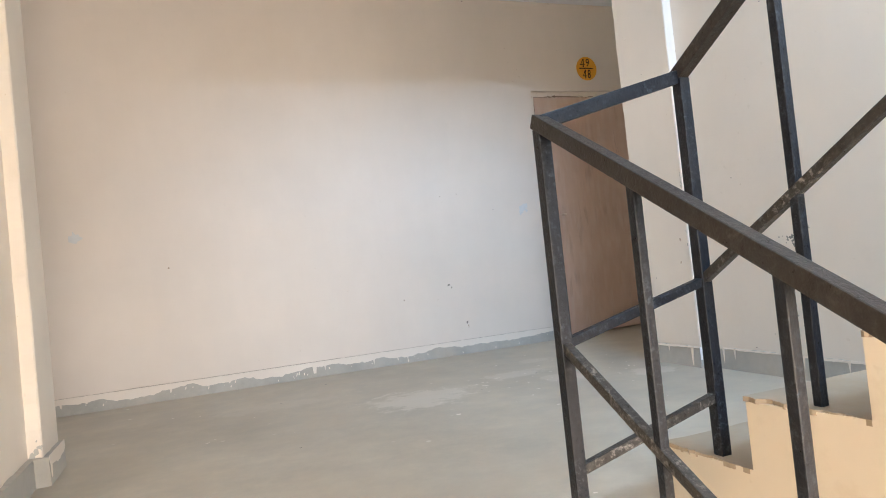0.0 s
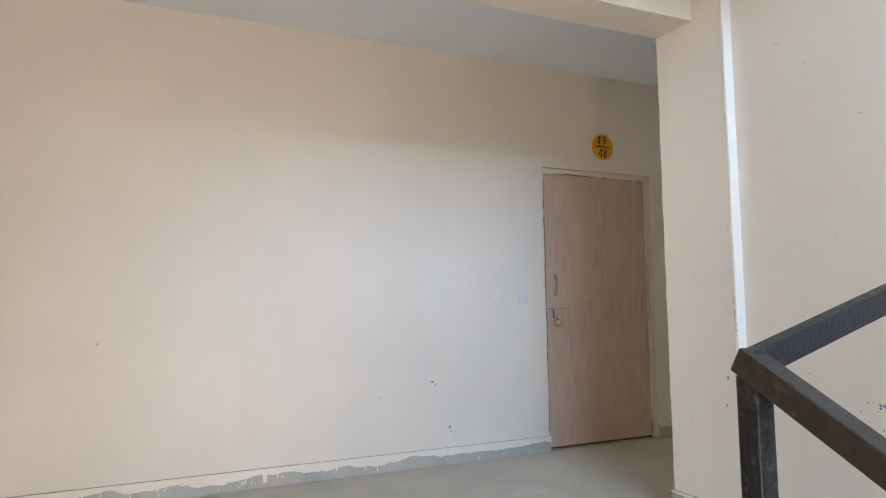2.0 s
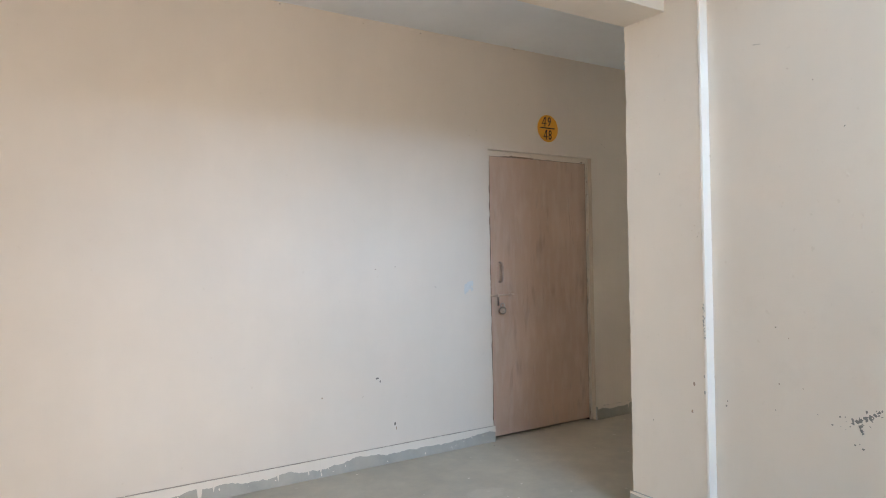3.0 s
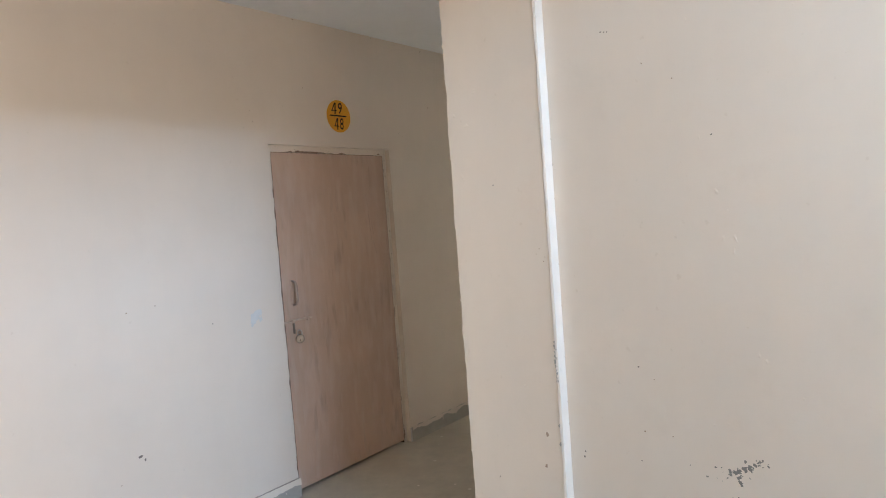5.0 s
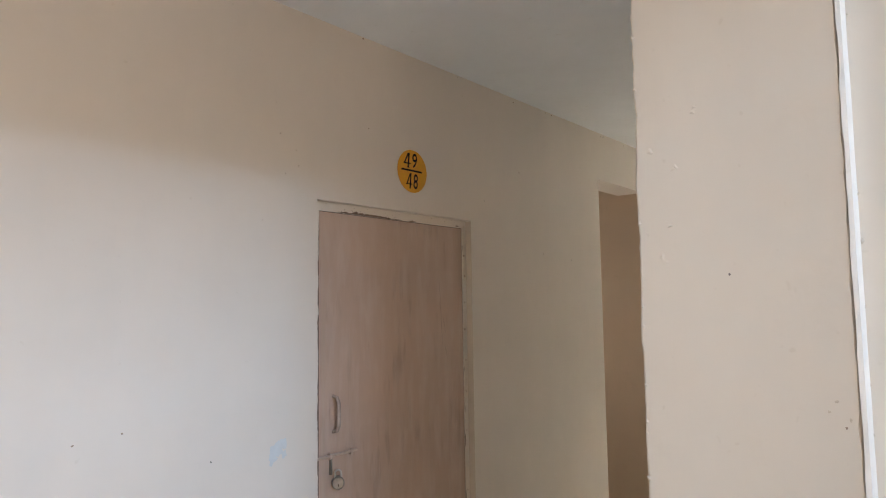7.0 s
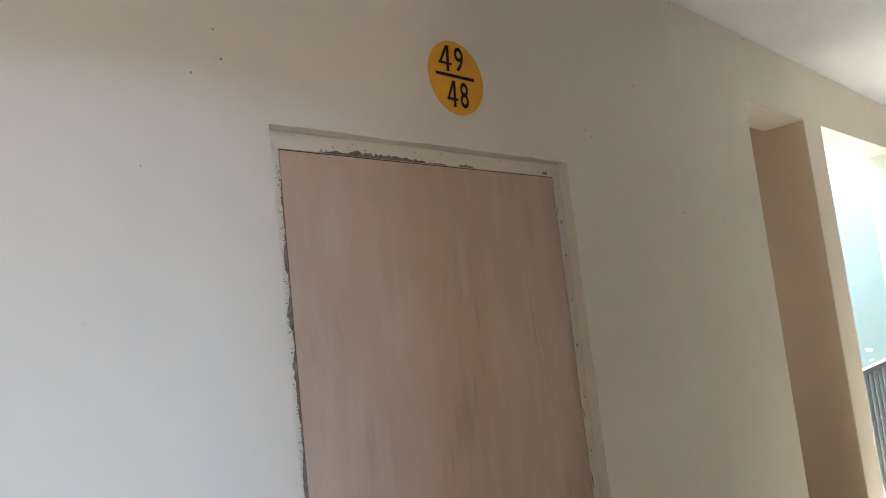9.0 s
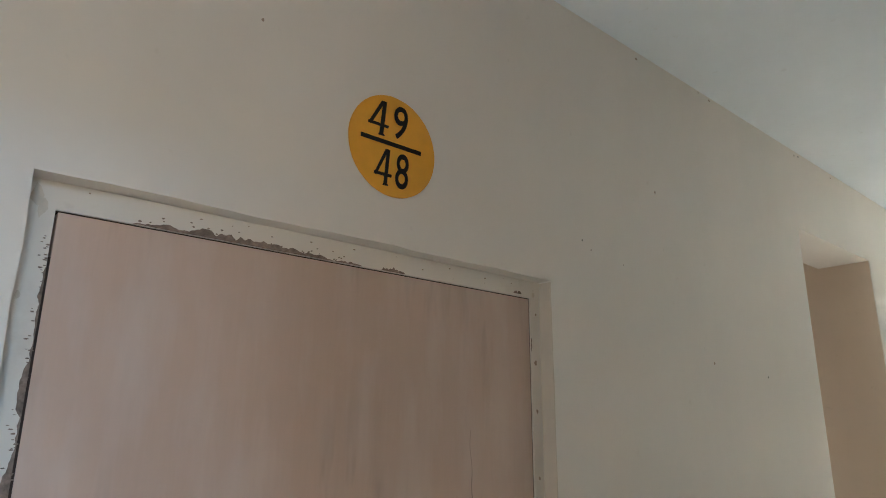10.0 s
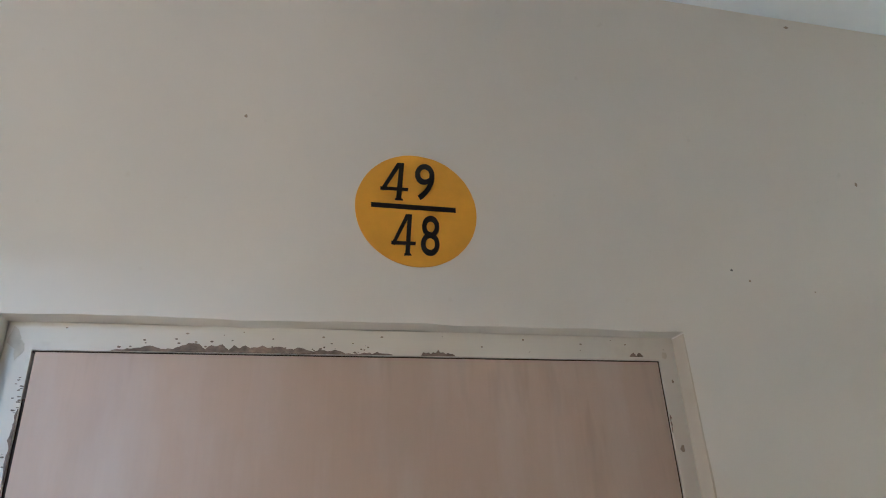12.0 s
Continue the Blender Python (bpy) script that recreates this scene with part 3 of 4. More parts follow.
flight(UP_Y, -1.672, EAST_X - 0.002, 9, RISE, "cream plastered stairs going up with dusty cement treads", True)
flight(DOWN_Y, WEST_X + 0.002, -2.01, 8, -RISE, "cement stairs coming up to the landing", False)
bm = boxed(WEST_X, EAST_X, BACK_Y, UP_Y - 9 * GOING, -HALF - 0.16, -HALF - 0.001)
structure(linked("floor_upper_half_landing", bm, M_FLOOR), "cement half landing above the stairs", "floor")

# unseen sloping slab over the lower stairs, added to shade the west pillar
bm = bmesh.new()
ye = UP_Y - 9 * GOING
prof = [(ye, -HALF), (ye, -HALF - 0.2), (ye + 0.3, -HALF - 0.16), (UP_Y - 0.05, -HALF + 9 * RISE - 0.32), (UP_Y - 0.05, -HALF + 9 * RISE)]
a = [bm.verts.new((WEST_X + 0.002, py, pz)) for py, pz in prof]
b = [bm.verts.new((-2.02, py, pz)) for py, pz in prof]
for k in range(5):
    bm.faces.new((a[k], a[(k + 1) % 5], b[(k + 1) % 5], b[k]))
bm.faces.new(a)
bm.faces.new(b)
structure(linked("ceiling_shade_slab", bm, M_WALL2), "unseen cream slab in the next flight's place, added to shade the west pillar", "ceiling")

# ---- stair railing ----


def stair_railing():
    rail = tagged(new("stair_railing"), "black painted square steel tube stair railing with worn paint", "railing")
    rail.location = (-2.02, DOWN_Y, 0)
    inv = Matrix.Translation(rail.location).inverted()

    def add(name, bm):
        ob = part(name, bm, {"middle_rail": M_DUSTY, "low_tie_rail": M_DUSTY, "handrail": M_FILM}.get(name, M_STEEL), rail)
        ob.matrix_parent_inverse = inv
        return ob
    xa, xb = -2.060, -1.640
    ya, yb = -3.543, -3.530
    k, ku = 0.564, 0.56
    post, hand, mid = 0.030, 0.033, 0.022
    # lower run: one post on each step
    for i in range(8):
        y = ya - 0.302 * i
        z = 0.985 + k * (y - ya)
        add("post", bar(bmesh.new(), (xa, y, max(HALF, -RISE * (i + (1 if i else 0)) )), (xa, y, z), post * (1 if i == 0 else 0.66), post * (1 if i == 0 else 0.66)))
    yl = ya - 0.302 * 7
    add("handrail", bar(bmesh.new(), (xa, ya + 0.014, 0.998 + 0.007), (xa, yl, 0.998 + k * (yl - ya)), hand, hand))
    add("middle_rail", bar(bmesh.new(), (xa, ya, 0.498), (xa, yl, 0.498 + k * (yl - ya)), mid, mid))
    # upper run
    for i in range(8):
        y = yb - 0.295 * i
        z = 1.105 + ku * (yb - y)
        add("post", bar(bmesh.new(), (xb, y, RISE * (i + 1)), (xb, y, z), post * (1 if i == 0 else 0.7), post * (1 if i == 0 else 0.7)))
    yu = yb - 0.295 * 7
    add("handrail", bar(bmesh.new(), (xb, yb + 0.02, 1.112 - 0.005), (xb, yu, 1.112 + ku * (yb - yu)), hand, hand))
    add("middle_rail", bar(bmesh.new(), (xb, yb, 0.598), (xb, yu, 0.598 + 0.61 * (yb - yu)), mid, mid))
    # ties across the well
    add("tie_rail", bar(bmesh.new(), (xa, ya + 0.004, 0.998), (xb, yb + 0.004, 1.112), hand * 0.8, hand))
    add("tie_rail", bar(bmesh.new(), (xa, ya, 0.498), (xb, yb, 0.598), mid, mid))
    add("low_tie_rail", bar(bmesh.new(), (xa, ya, 0.215), (xb, yb, 0.313), mid, mid))
    return rail


stair_railing()

# ---- doors ----


def patch_bm(pts, y, thick=0.0012):
    """A thin flat chip in the plane of the door."""
    bm = bmesh.new()
    f = bm.faces.new([bm.verts.new((x, y, z)) for x, z in pts])
    ex = bmesh.ops.extrude_face_region(bm, geom=[f])["geom"]
    for v in ex:
        if isinstance(v, bmesh.types.BMVert):
            v.co.y -= thick
    return bm


def torn(x0, x1, z0, high, seed, y):
    """A chipped strip lying along a straight edge, torn on its other side."""
    n = max(6, round(abs(x1 - x0) / 0.004))
    pts = [(x0, z0), (x1, z0)]
    for i in range(n, -1, -1):
        s = i / n
        e = math.sin(math.pi * s) ** 0.5
        pts.append((x0 + (x1 - x0) * s, z0 + 0.0006 + high * e * max(0.05, 0.55 + 0.9 * noise.noise(Vector((s * 9, seed, 0))) + 0.4 * noise.noise(Vector((s * 33, seed, 5))))))
    return patch_bm(pts, y)


def torn_side(x0, wide, z0, z1, seed, y):
    n = max(6, round((z1 - z0) / 0.005))
    pts = [(x0, z0), (x0, z1)]
    for i in range(n, -1, -1):
        s = i / n
        e = math.sin(math.pi * s) ** 0.4
        pts.append((x0 - 0.0006 - wide * e * max(0.05, 0.5 + 0.9 * noise.noise(Vector((s * 8, seed, 2))) + 0.5 * noise.noise(Vector((s * 40, seed, 3)))), z0 + (z1 - z0) * s))
    return patch_bm(pts, y)


def door(name, x0, label, worn):
    d = structure(new(name), label, "door")
    d.location = (x0, 0, 0)
    inv = Matrix.Translation(d.location).inverted()

    def add(nm, bm, mat, lab="", parent=None):
        ob = part(nm, bm, mat, parent or d, lab)
        ob.matrix_parent_inverse = inv if parent is None else Matrix.Identity(4)
        return ob
    w, h = DOOR_X1 - DOOR_X0, DOOR_TOP
    a, b = x0 + 0.001, x0 + w - 0.001
    la, lb = x0 + 0.036, x0 + 0.036 + 0.962
    F = 0.036
    bm = bmesh.new()
    box(bm, a, la, F, 0.12, 0, h - 0.001)
    fl = add("jamb", bm, M_FRAME if worn else M_BARE, "chipped cream painted door jamb" if worn else "bare grey-brown wooden door jamb")
    fr = add("jamb", boxed(lb, b, F, 0.12, 0, h - 0.001), M_FRAME if worn else M_BARE, "cream painted door jamb with brown specks" if worn else "bare grey-brown wooden door jamb")
    ft = add("head", boxed(la, lb, F, 0.12, 2.051, h - 0.001), M_FRAME, "chipped cream painted door head")
    leaf = add("leaf", boxed(la + 0.004, lb - 0.0026, F + 0.0025, F + 0.040, 0.016, 2.0488, bevel=0.001), M_DOOR, "flat brown door leaf with dusty streaks")
    if not worn:
        for i in range(14):
            z = 0.12 + i * 0.139
            add("paint_remnant", torn_side(x0 + w - 0.004, 0.020, z, z + 0.05 + 0.05 * noise.noise(Vector((i, 3, 1.3))), i + 90, F - 0.0005), M_FRAME)
        return d
    # added sheet over the right reveal, coloured as if in shade
    add("reveal_shade", boxed(x0 + w - 0.0022, x0 + w + 0.009, 0.0006, F - 0.0005, 0.0, h - 0.004), M_REVEAL, "thin sheet with shade in its colour on the opening's side")
    # dark strips colour in the gap's shade round the leaf, left also bare wood
    gap = bmesh.new()
    box(gap, la, la + 0.0042, F + 0.0035, F + 0.05, 0.0, 1.985)
    box(gap, lb - 0.0026, lb, F + 0.004, F + 0.05, 0.0, 2.051)
    box(gap, la, lb - 0.002, F + 0.004, F + 0.05, 2.0490, 2.051)
    add("leaf_gap_fill", gap, M_GAP, "dark strips painting the shaded gap round the leaf, bare wood at left")
    # chipped paint on the head
    for xa, xb, hi, s in ((0.13, 0.40, 0.016, 1), (0.28, 0.44, 0.010, 2), (0.10, 0.19, 0.005, 3), (0.44, 0.50, 0.004, 4), (0.545, 0.60, 0.010, 5), (0.905, 0.93, 0.012, 6)):
        add("chip", torn(la + xa - 0.0, la + xb, 2.0515 if hi != 0.012 else 2.056, hi, s, F - 0.0004 * s), M_WOOD, "brown wood showing through")
    rg = random.Random(11)
    for _ in range(48):
        cx, cz = la + rg.uniform(0.09, 0.47), 2.053 + abs(rg.gauss(0, 0.008))
        if cz > 2.086:
            continue
        r = rg.uniform(0.0005, 0.0016)
        add("chip", patch_bm([(cx + r * 1.7 * math.cos(u) * rg.uniform(0.6, 1.2), cz + r * math.sin(u) * rg.uniform(0.6, 1.2)) for u in [k * math.pi / 3 for k in range(6)]], F, rg.uniform(0.0004, 0.0011)), M_WOOD)
    # worn hanging side: long bare strip
    for z0, z1, wd, s in ((1.42, 1.90, 0.010, 1), (0.9, 1.45, 0.012, 2), (0.45, 0.95, 0.008, 3), (1.88, 1.97, 0.005, 4), (0.05, 0.4, 0.008, 6)):
        add("chip", torn_side(la, wd, z0, z1, s, F - 0.0004 * s), M_WOOD, "brown wood showing through")
    # bare patches down the right jamb and dirt at its foot
    for z0, z1, wd, s in ((1.09, 1.14, 0.006, 31), (0.92, 0.985, 0.010, 32), (1.30, 1.33, 0.004, 33), (0.60, 0.70, 0.005, 34), (1.93, 1.96, 0.004, 35), (0.02, 0.13, 0.014, 36), (0.30, 0.34, 0.005, 37)):
        add("chip", torn_side(lb, -wd, z0, z1, s, F - 0.0004), M_WOOD, "brown wood showing through")
    for _ in range(150):
        cx, cz = la - abs(rg.gauss(0.004, 0.004)), rg.uniform(1.2, 2.02)
        if cx < x0 + 0.003:
            continue
        r = rg.uniform(0.0005, 0.0016)
        add("chip", patch_bm([(cx + 2.3 * r * math.cos(u) * rg.uniform(0.6, 1.2), cz + r * 0.8 * math.sin(u) * rg.uniform(0.6, 1.2)) for u in [k * math.pi / 3 for k in range(6)]], F, rg.uniform(0.0004, 0.0011)), M_WOOD)
    for z, r in ((1.905, 0.007), (1.80, 0.006), (1.66, 0.005), (1.52, 0.006), (1.36, 0.004), (1.2, 0.005), (1.0, 0.004), (2.015, 0.003), (0.7, 0.004)):
        cx = lb + 0.014 + rg.uniform(-0.004, 0.004)
        add("speck", patch_bm([(cx + 0.6 * r * math.cos(u) * rg.uniform(0.6, 1.2), z + r * math.sin(u) * rg.uniform(0.6, 1.2)) for u in [k * math.pi / 4 for k in range(8)]], F), M_MARK2)
    for cx, cz, r, lg in ((x0 + 0.012, 2.068, 0.010, 1.6), (x0 + 0.020, 2.05, 0.006, 2.2), (lb + 0.010, 2.060, 0.006, 1.2), (x0 + 0.009, 1.93, 0.004, 1.6)):
        add("smudge", patch_bm([(cx + r * math.cos(u) * rg.uniform(0.6, 1.2), cz + r * lg * math.sin(u) * rg.uniform(0.6, 1.2)) for u in [k * math.pi / 5 for k in range(10)]], F, 0.0006), M_TAN)
    for _ in range(16):
        cx, cz, r = rg.uniform(x0 + 0.005, lb + 0.03), rg.uniform(2.06, 2.086), rg.uniform(0.0006, 0.0016)
        add("speck", patch_bm([(cx + 1.6 * r * math.cos(u) * rg.uniform(0.6, 1.2), cz + r * math.sin(u) * rg.uniform(0.6, 1.2)) for u in [k * math.pi / 3 for k in range(6)]], F, 0.0008), M_MARK2)
    # scratches down the leaf
    for sx, z0, z1, wd in ((0.775, 1.44, 1.76, 0.0022), (0.80, 1.50, 1.60, 0.0014), (0.81, 1.38, 1.46, 0.0018)):
        m = 24
        side = [(la + sx + 0.02 * (1 - i / m) * (1 if sx > 0.7 else 0.3) + 0.004 * noise.noise(Vector((i * 0.35, sx * 9, 0))), z0 + (z1 - z0) * i / m) for i in range(m + 1)]
        pts = [(x - wd * abs(math.sin(math.pi * i / m)) * (0.5 + abs(noise.noise(Vector((i * 0.9, sx * 5, 2))))) - 0.0002, z) for i, (x, z) in enumerate(side)] + [(x + 0.0003, z) for x, z in reversed(side)]
        add("scratch", patch_bm(pts, F + 0.0024, 0.0003), M_SCRATCH, "dark scratch down the leaf")
    # pull handle
    f = F + 0.0025
    hx = la + 0.078
    handle = add("handle", boxed(hx - 0.017, hx - 0.001, f - 0.002, f, 1.112, 1.296, bevel=0.0008), M_DOOR, "painted steel pull handle on a back plate")
    bm = tube(bmesh.new(), [(hx, f - 0.001, 1.276), (hx + 0.002, f - 0.026, 1.270), (hx + 0.004, f - 0.034, 1.249), (hx + 0.004, f - 0.034, 1.157), (hx + 0.002, f - 0.026, 1.136), (hx, f - 0.001, 1.130)], 0.0075)
    add("grip", bm, M_GRIP, "dull brown pull grip", handle)
    # slide bolt
    bz = 1.035
    plate = add("bolt_plate", boxed(la + 0.035, la + 0.19, f - 0.0015, f, bz - 0.014, bz + 0.018, bevel=0.0006), M_DOOR, "painted back plate of the bolt")
    add("slide_bolt", tube(bmesh.new(), [(la - 0.026, f - 0.012, bz), (la + 0.200, f - 0.012, bz + 0.004)], 0.0062), M_DIRTY, "painted steel slide bolt")
    for sx in (0.052, 0.168):
        bm = boxed(la + sx - 0.006, la + sx + 0.006, f - 0.0205, f - 0.001, bz - 0.0115, bz + 0.0125, bevel=0.003)
        add("staple", bm, M_DIRTY)
    add("hasp", boxed(la + 0.053, la + 0.061, f - 0.018, f - 0.004, bz - 0.075, bz - 0.006, bevel=0.002), M_PADLOCK, "steel hasp tongue")
    return d


door("door_1", DOOR_X0, "closed brown flat door in a chipped cream frame", True)
door("door_2", LEFT_X0, "closed brown flat door with badly chipped frame edge", False)


def padlock(x, y, z):
    lock = tagged(new("padlock"), "round dull steel padlock hanging from the door bolt", "padlock")
    lock.location = (x, y, z)
    lock.rotation_euler = (0, 0, radians(-35))
    bm = bmesh.new()
    prof = [(0.0, -0.011), (0.021, -0.012), (0.026, -0.007), (0.026, 0.007), (0.021, 0.012), (0.0, 0.011)]
    n = 24
    rings = [[bm.verts.new((r * math.cos(2 * math.pi * k / n), d, r * 1.06 * math.sin(2 * math.pi * k / n))) for k in range(n)] if r else [bm.verts.new((0, d, 0))] for r, d in prof]
    for a, b in zip(rings, rings[1:]):
        for k in range(n):
            q = [a[k % len(a)], a[(k + 1) % n % len(a)], b[(k + 1) % n % len(b)], b[k % len(b)]]
            bm.faces.new(list(dict.fromkeys(q)))
    part("body", bm, M_PADLOCK, lock, "round steel lock body")
    u = [(-0.013, 0, 0.016), (-0.013, 0, 0.038)] + [(-0.013 * math.cos(t), 0, 0.038 + 0.014 * math.sin(t)) for t in (0.5, 1.0, 1.57, 2.1, 2.6)] + [(0.013, 0, 0.038), (0.013, 0, 0.016)]
    part("shackle", tube(bmesh.new(), u, 0.0042), M_METAL, lock, "bright steel shackle")
    part("keyhole", boxed(-0.0022, 0.0022, -0.0122, -0.0108, -0.013, -0.003), M_GAP, lock, "dark keyhole")
    return lock


padlock(0.086, 0.014, 0.926)

# ---- door number ----


def number_sign(cx, cz):
    s = tagged(new("door_number"), "yellow painted disc with the black flat numbers 49 over 48", "sign")
    s.location = (cx, 0, cz)
    bm = bmesh.new()
    n = 72
    f = bm.faces.new([bm.verts.new((0.1025 * math.cos(u) * (1 + 0.006 * noise.noise(Vector((math.cos(u) * 3, math.sin(u) * 3, 1)))), -0.001, 0.1035 * math.sin(u) * (1 + 0.008 * noise.noise(Vector((math.cos(u) * 3, math.sin(u) * 3, 7)))))) for u in [2 * math.pi * k / n for k in range(n)]])
    for v in bmesh.ops.extrude_face_region(bm, geom=[f])["geom"]:
        if isinstance(v, bmesh.types.BMVert):
            v.co.y = -0.003
    part("disc", bm, M_YELLOW, s, "yellow painted disc")

    def digit(ch, x0, x1, z0, z1, heavy, lean):
        cu = bpy.data.curves.new("digit", "FONT")
        cu.body, cu.size, cu.offset, cu.extrude = ch, 1.0, heavy, 0.0
        tmp = bpy.data.objects.new("digit", cu)
        scene.collection.objects.link(tmp)
        me = bpy.data.meshes.new_from_object(tmp.evaluated_get(bpy.context.evaluated_depsgraph_get()))
        bpy.data.objects.remove(tmp)
        me.name = "digit"
        co = [v.co.copy() for v in me.vertices]
        lo = [min(c[i] for c in co) for i in (0, 1)]
        hi = [max(c[i] for c in co) for i in (0, 1)]
        for v, c in zip(me.vertices, co):
            u, w = (c.x - lo[0]) / (hi[0] - lo[0]), (c.y - lo[1]) / (hi[1] - lo[1])
            v.co = (x0 + (x1 - x0) * u + lean * (w - 0.5), -0.0045, z0 + (z1 - z0) * w)
        me.materials.clear()
        me.materials.append(M_BLACK)
        ob = new("digit", me)
        ob.parent = s
        return ob

    def four(x0, x1, z0, z1):
        """A brush-drawn 4: thin slanting stroke, crossbar, thick stem with a foot."""
        w, h = x1 - x0, z1 - z0
        strokes = (((0.62, 1.0), (0.80, 1.0), (0.13, 0.24), (0.0, 0.26)),
                   ((0.0, 0.25), (0.0, 0.33), (1.0, 0.335), (0.98, 0.26)),
                   ((0.70, 1.0), (0.87, 1.0), (0.73, 0.03), (0.55, 0.03)),
                   ((0.50, 0.0), (0.52, 0.045), (0.76, 0.05), (0.80, 0.005)))
        for n, q in enumerate(strokes):
            bm = bmesh.new()
            f = bm.faces.new([bm.verts.new((x0 + w * a, -0.0046 - n * 0.0002, z0 + h * b)) for a, b in q])
            for v in bmesh.ops.extrude_face_region(bm, geom=[f])["geom"]:
                if isinstance(v, bmesh.types.BMVert):
                    v.co.y = -0.003
            part("digit_stroke", bm, M_BLACK, s)
    four(-0.061, -0.014, 0.014, 0.086)
    digit("9", -0.003, 0.031, 0.017, 0.088, 0.008, 0.006)
    four(-0.044, -0.004, -0.085, -0.011)
    digit("8", 0.005, 0.036, -0.084, -0.011, 0.008, 0.004)
    bm = bmesh.new()
    vs = [bm.verts.new(p) for p in ((-0.0765, -0.0045, 0.0070), (0.066, -0.0045, 0.0070), (0.066, -0.0045, -0.0015), (-0.0765, -0.0045, -0.0012))]
    f = bm.faces.new(vs)
    for v in bmesh.ops.extrude_face_region(bm, geom=[f])["geom"]:
        if isinstance(v, bmesh.types.BMVert):
            v.co.y = -0.003
    part("bar", bm, M_BLACK, s, "black dividing bar")
    return s


number_sign(0.5395, 2.2895)

# ---- balcony railing in the open bay ----


def bay_railing():
    r = tagged(new("bay_railing"), "grey painted flat-bar safety railing in an open bay", "railing")
    r.location = (OP3_X0, 0.110, 0.05)
    L = OP3_X1 - OP3_X0
    part("top_rail", boxed(0.0, L, -0.02, 0.02, 0.975, 1.005, bevel=0.003), M_GREYRAIL, r)
    part("bottom_rail", boxed(0.0, L, -0.012, 0.012, 0.14, 0.16, bevel=0.002), M_GREYRAIL, r)
    n = 17
    for i in range(n):
        x = L * (i + 0.5) / n
        part("bar", boxed(x - 0.013, x + 0.013, -0.009, 0.009, 0.10, 0.976, bevel=0.002), M_GREYRAIL, r)
    return r


bay_railing()
bm = boxed(OP3_X0, OP3_X1, 0.004, 0.218, 0.0, 0.10, bevel=0.006)
structure(linked("kerb", bm, M_FRAME), "cream plastered kerb under the bay railing", "kerb")

# ---- marks on the walls ----


def spot(parent, name, c, axis, r, mat, seed, long=1.0, tilt=0.0, thick=0.0015, n=9):
    """A small irregular splash on a wall; axis: the side that it faces."""
    bm = bmesh.new()
    rg = random.Random(seed)
    out = Vector(axis)
    up = Vector((0, 0, 1)) if abs(out.z) < 0.5 else Vector((0, 1, 0))
    side = up.cross(out)
    a, b = side * math.cos(tilt) + up * math.sin(tilt), up * math.cos(tilt) - side * math.sin(tilt)
    vs = []
    for k in range(n):
        u = 2 * math.pi * k / n
        g = rg.uniform(0.55, 1.25)
        vs.append(bm.verts.new(Vector(c) + a * (r * g * math.cos(u)) + b * (r * g * long * math.sin(u)) + out * 0.0004))
    top = bm.verts.new(Vector(c) + out * thick)
    for k in range(n):
        bm.faces.new((vs[k], vs[(k + 1) % n], top))
    bm.faces.new(vs)
    return part(name, bm, mat, parent)


N = (0, -1, 0)
for i, (x, z, r, lg, mt) in enumerate(((-0.951, 0.552, 0.012, 0.6, M_MARK), (-0.928, 0.530, 0.006, 1.2, M_MARK), (-0.825, 0.245, 0.006, 2.4, M_MARK), (-0.816, 0.215, 0.005, 2.4, M_MARK2),
                                     (-2.961, 0.882, 0.007, 0.8, M_MARK2), (-1.326, 0.474, 0.005, 1, M_MARK2), (-1.053, 0.447, 0.004, 0.6, M_MARK2), (1.120, 2.211, 0.004, 0.8, M_MARK), (1.153, 2.192, 0.003, 1, M_MARK2), (1.289, 2.176, 0.002, 1, M_MARK2), (2.066, 1.927, 0.004, 1, M_MARK), (0.256, 2.443, 0.003, 1.2, M_MARK2), (-0.132, 2.214, 0.0035, 1, M_MARK2), (-0.144, 2.274, 0.003, 1, M_MARK2), (-0.195, 2.174, 0.003, 1, M_MARK2), (-0.806, 1.264, 0.0035, 1, M_MARK2),
                                     (1.47, 2.42, 0.004, 1.6, M_MARK2), (-0.22, 2.33, 0.003, 0.9, M_MARK2), (-0.24, 2.45, 0.0025, 1, M_MARK2), (-0.95, 1.25, 0.004, 1, M_MARK2), (1.72, 1.95, 0.004, 1, M_MARK2), (-0.3, 1.98, 0.002, 1, M_MARK2), (-0.5, 1.12, 0.004, 1, M_MARK))):
    spot(wall_north, "mark", (x, 0, z), N, r, mt, i, lg)
rg = random.Random(3)
for i in range(18):
    x = rg.uniform(-3.6, 5.0)
    spot(wall_north, "mark", (x, 0, CEIL - abs(rg.gauss(0.004, 0.012)) - 0.006), N, rg.uniform(0.002, 0.007), M_MARK2 if i % 3 else M_MARK, 100 + i, 0.7)
for i, (dx, dz, r) in enumerate(((0, 0, 0.03), (0.025, 0.02, 0.02), (-0.02, -0.03, 0.02), (0.03, -0.02, 0.014))):
    spot(wall_north, "stain", (-0.226 + dx, 0, 1.113 + dz), N, r, M_BLUE, 60 + i, 1.1, 0, 0.0009, 14)
spot(wall_north, "stain", (-3.505, 0, 1.125), N, 0.04, M_BLUE, 70, 1.0, 0, 0.0009, 14)
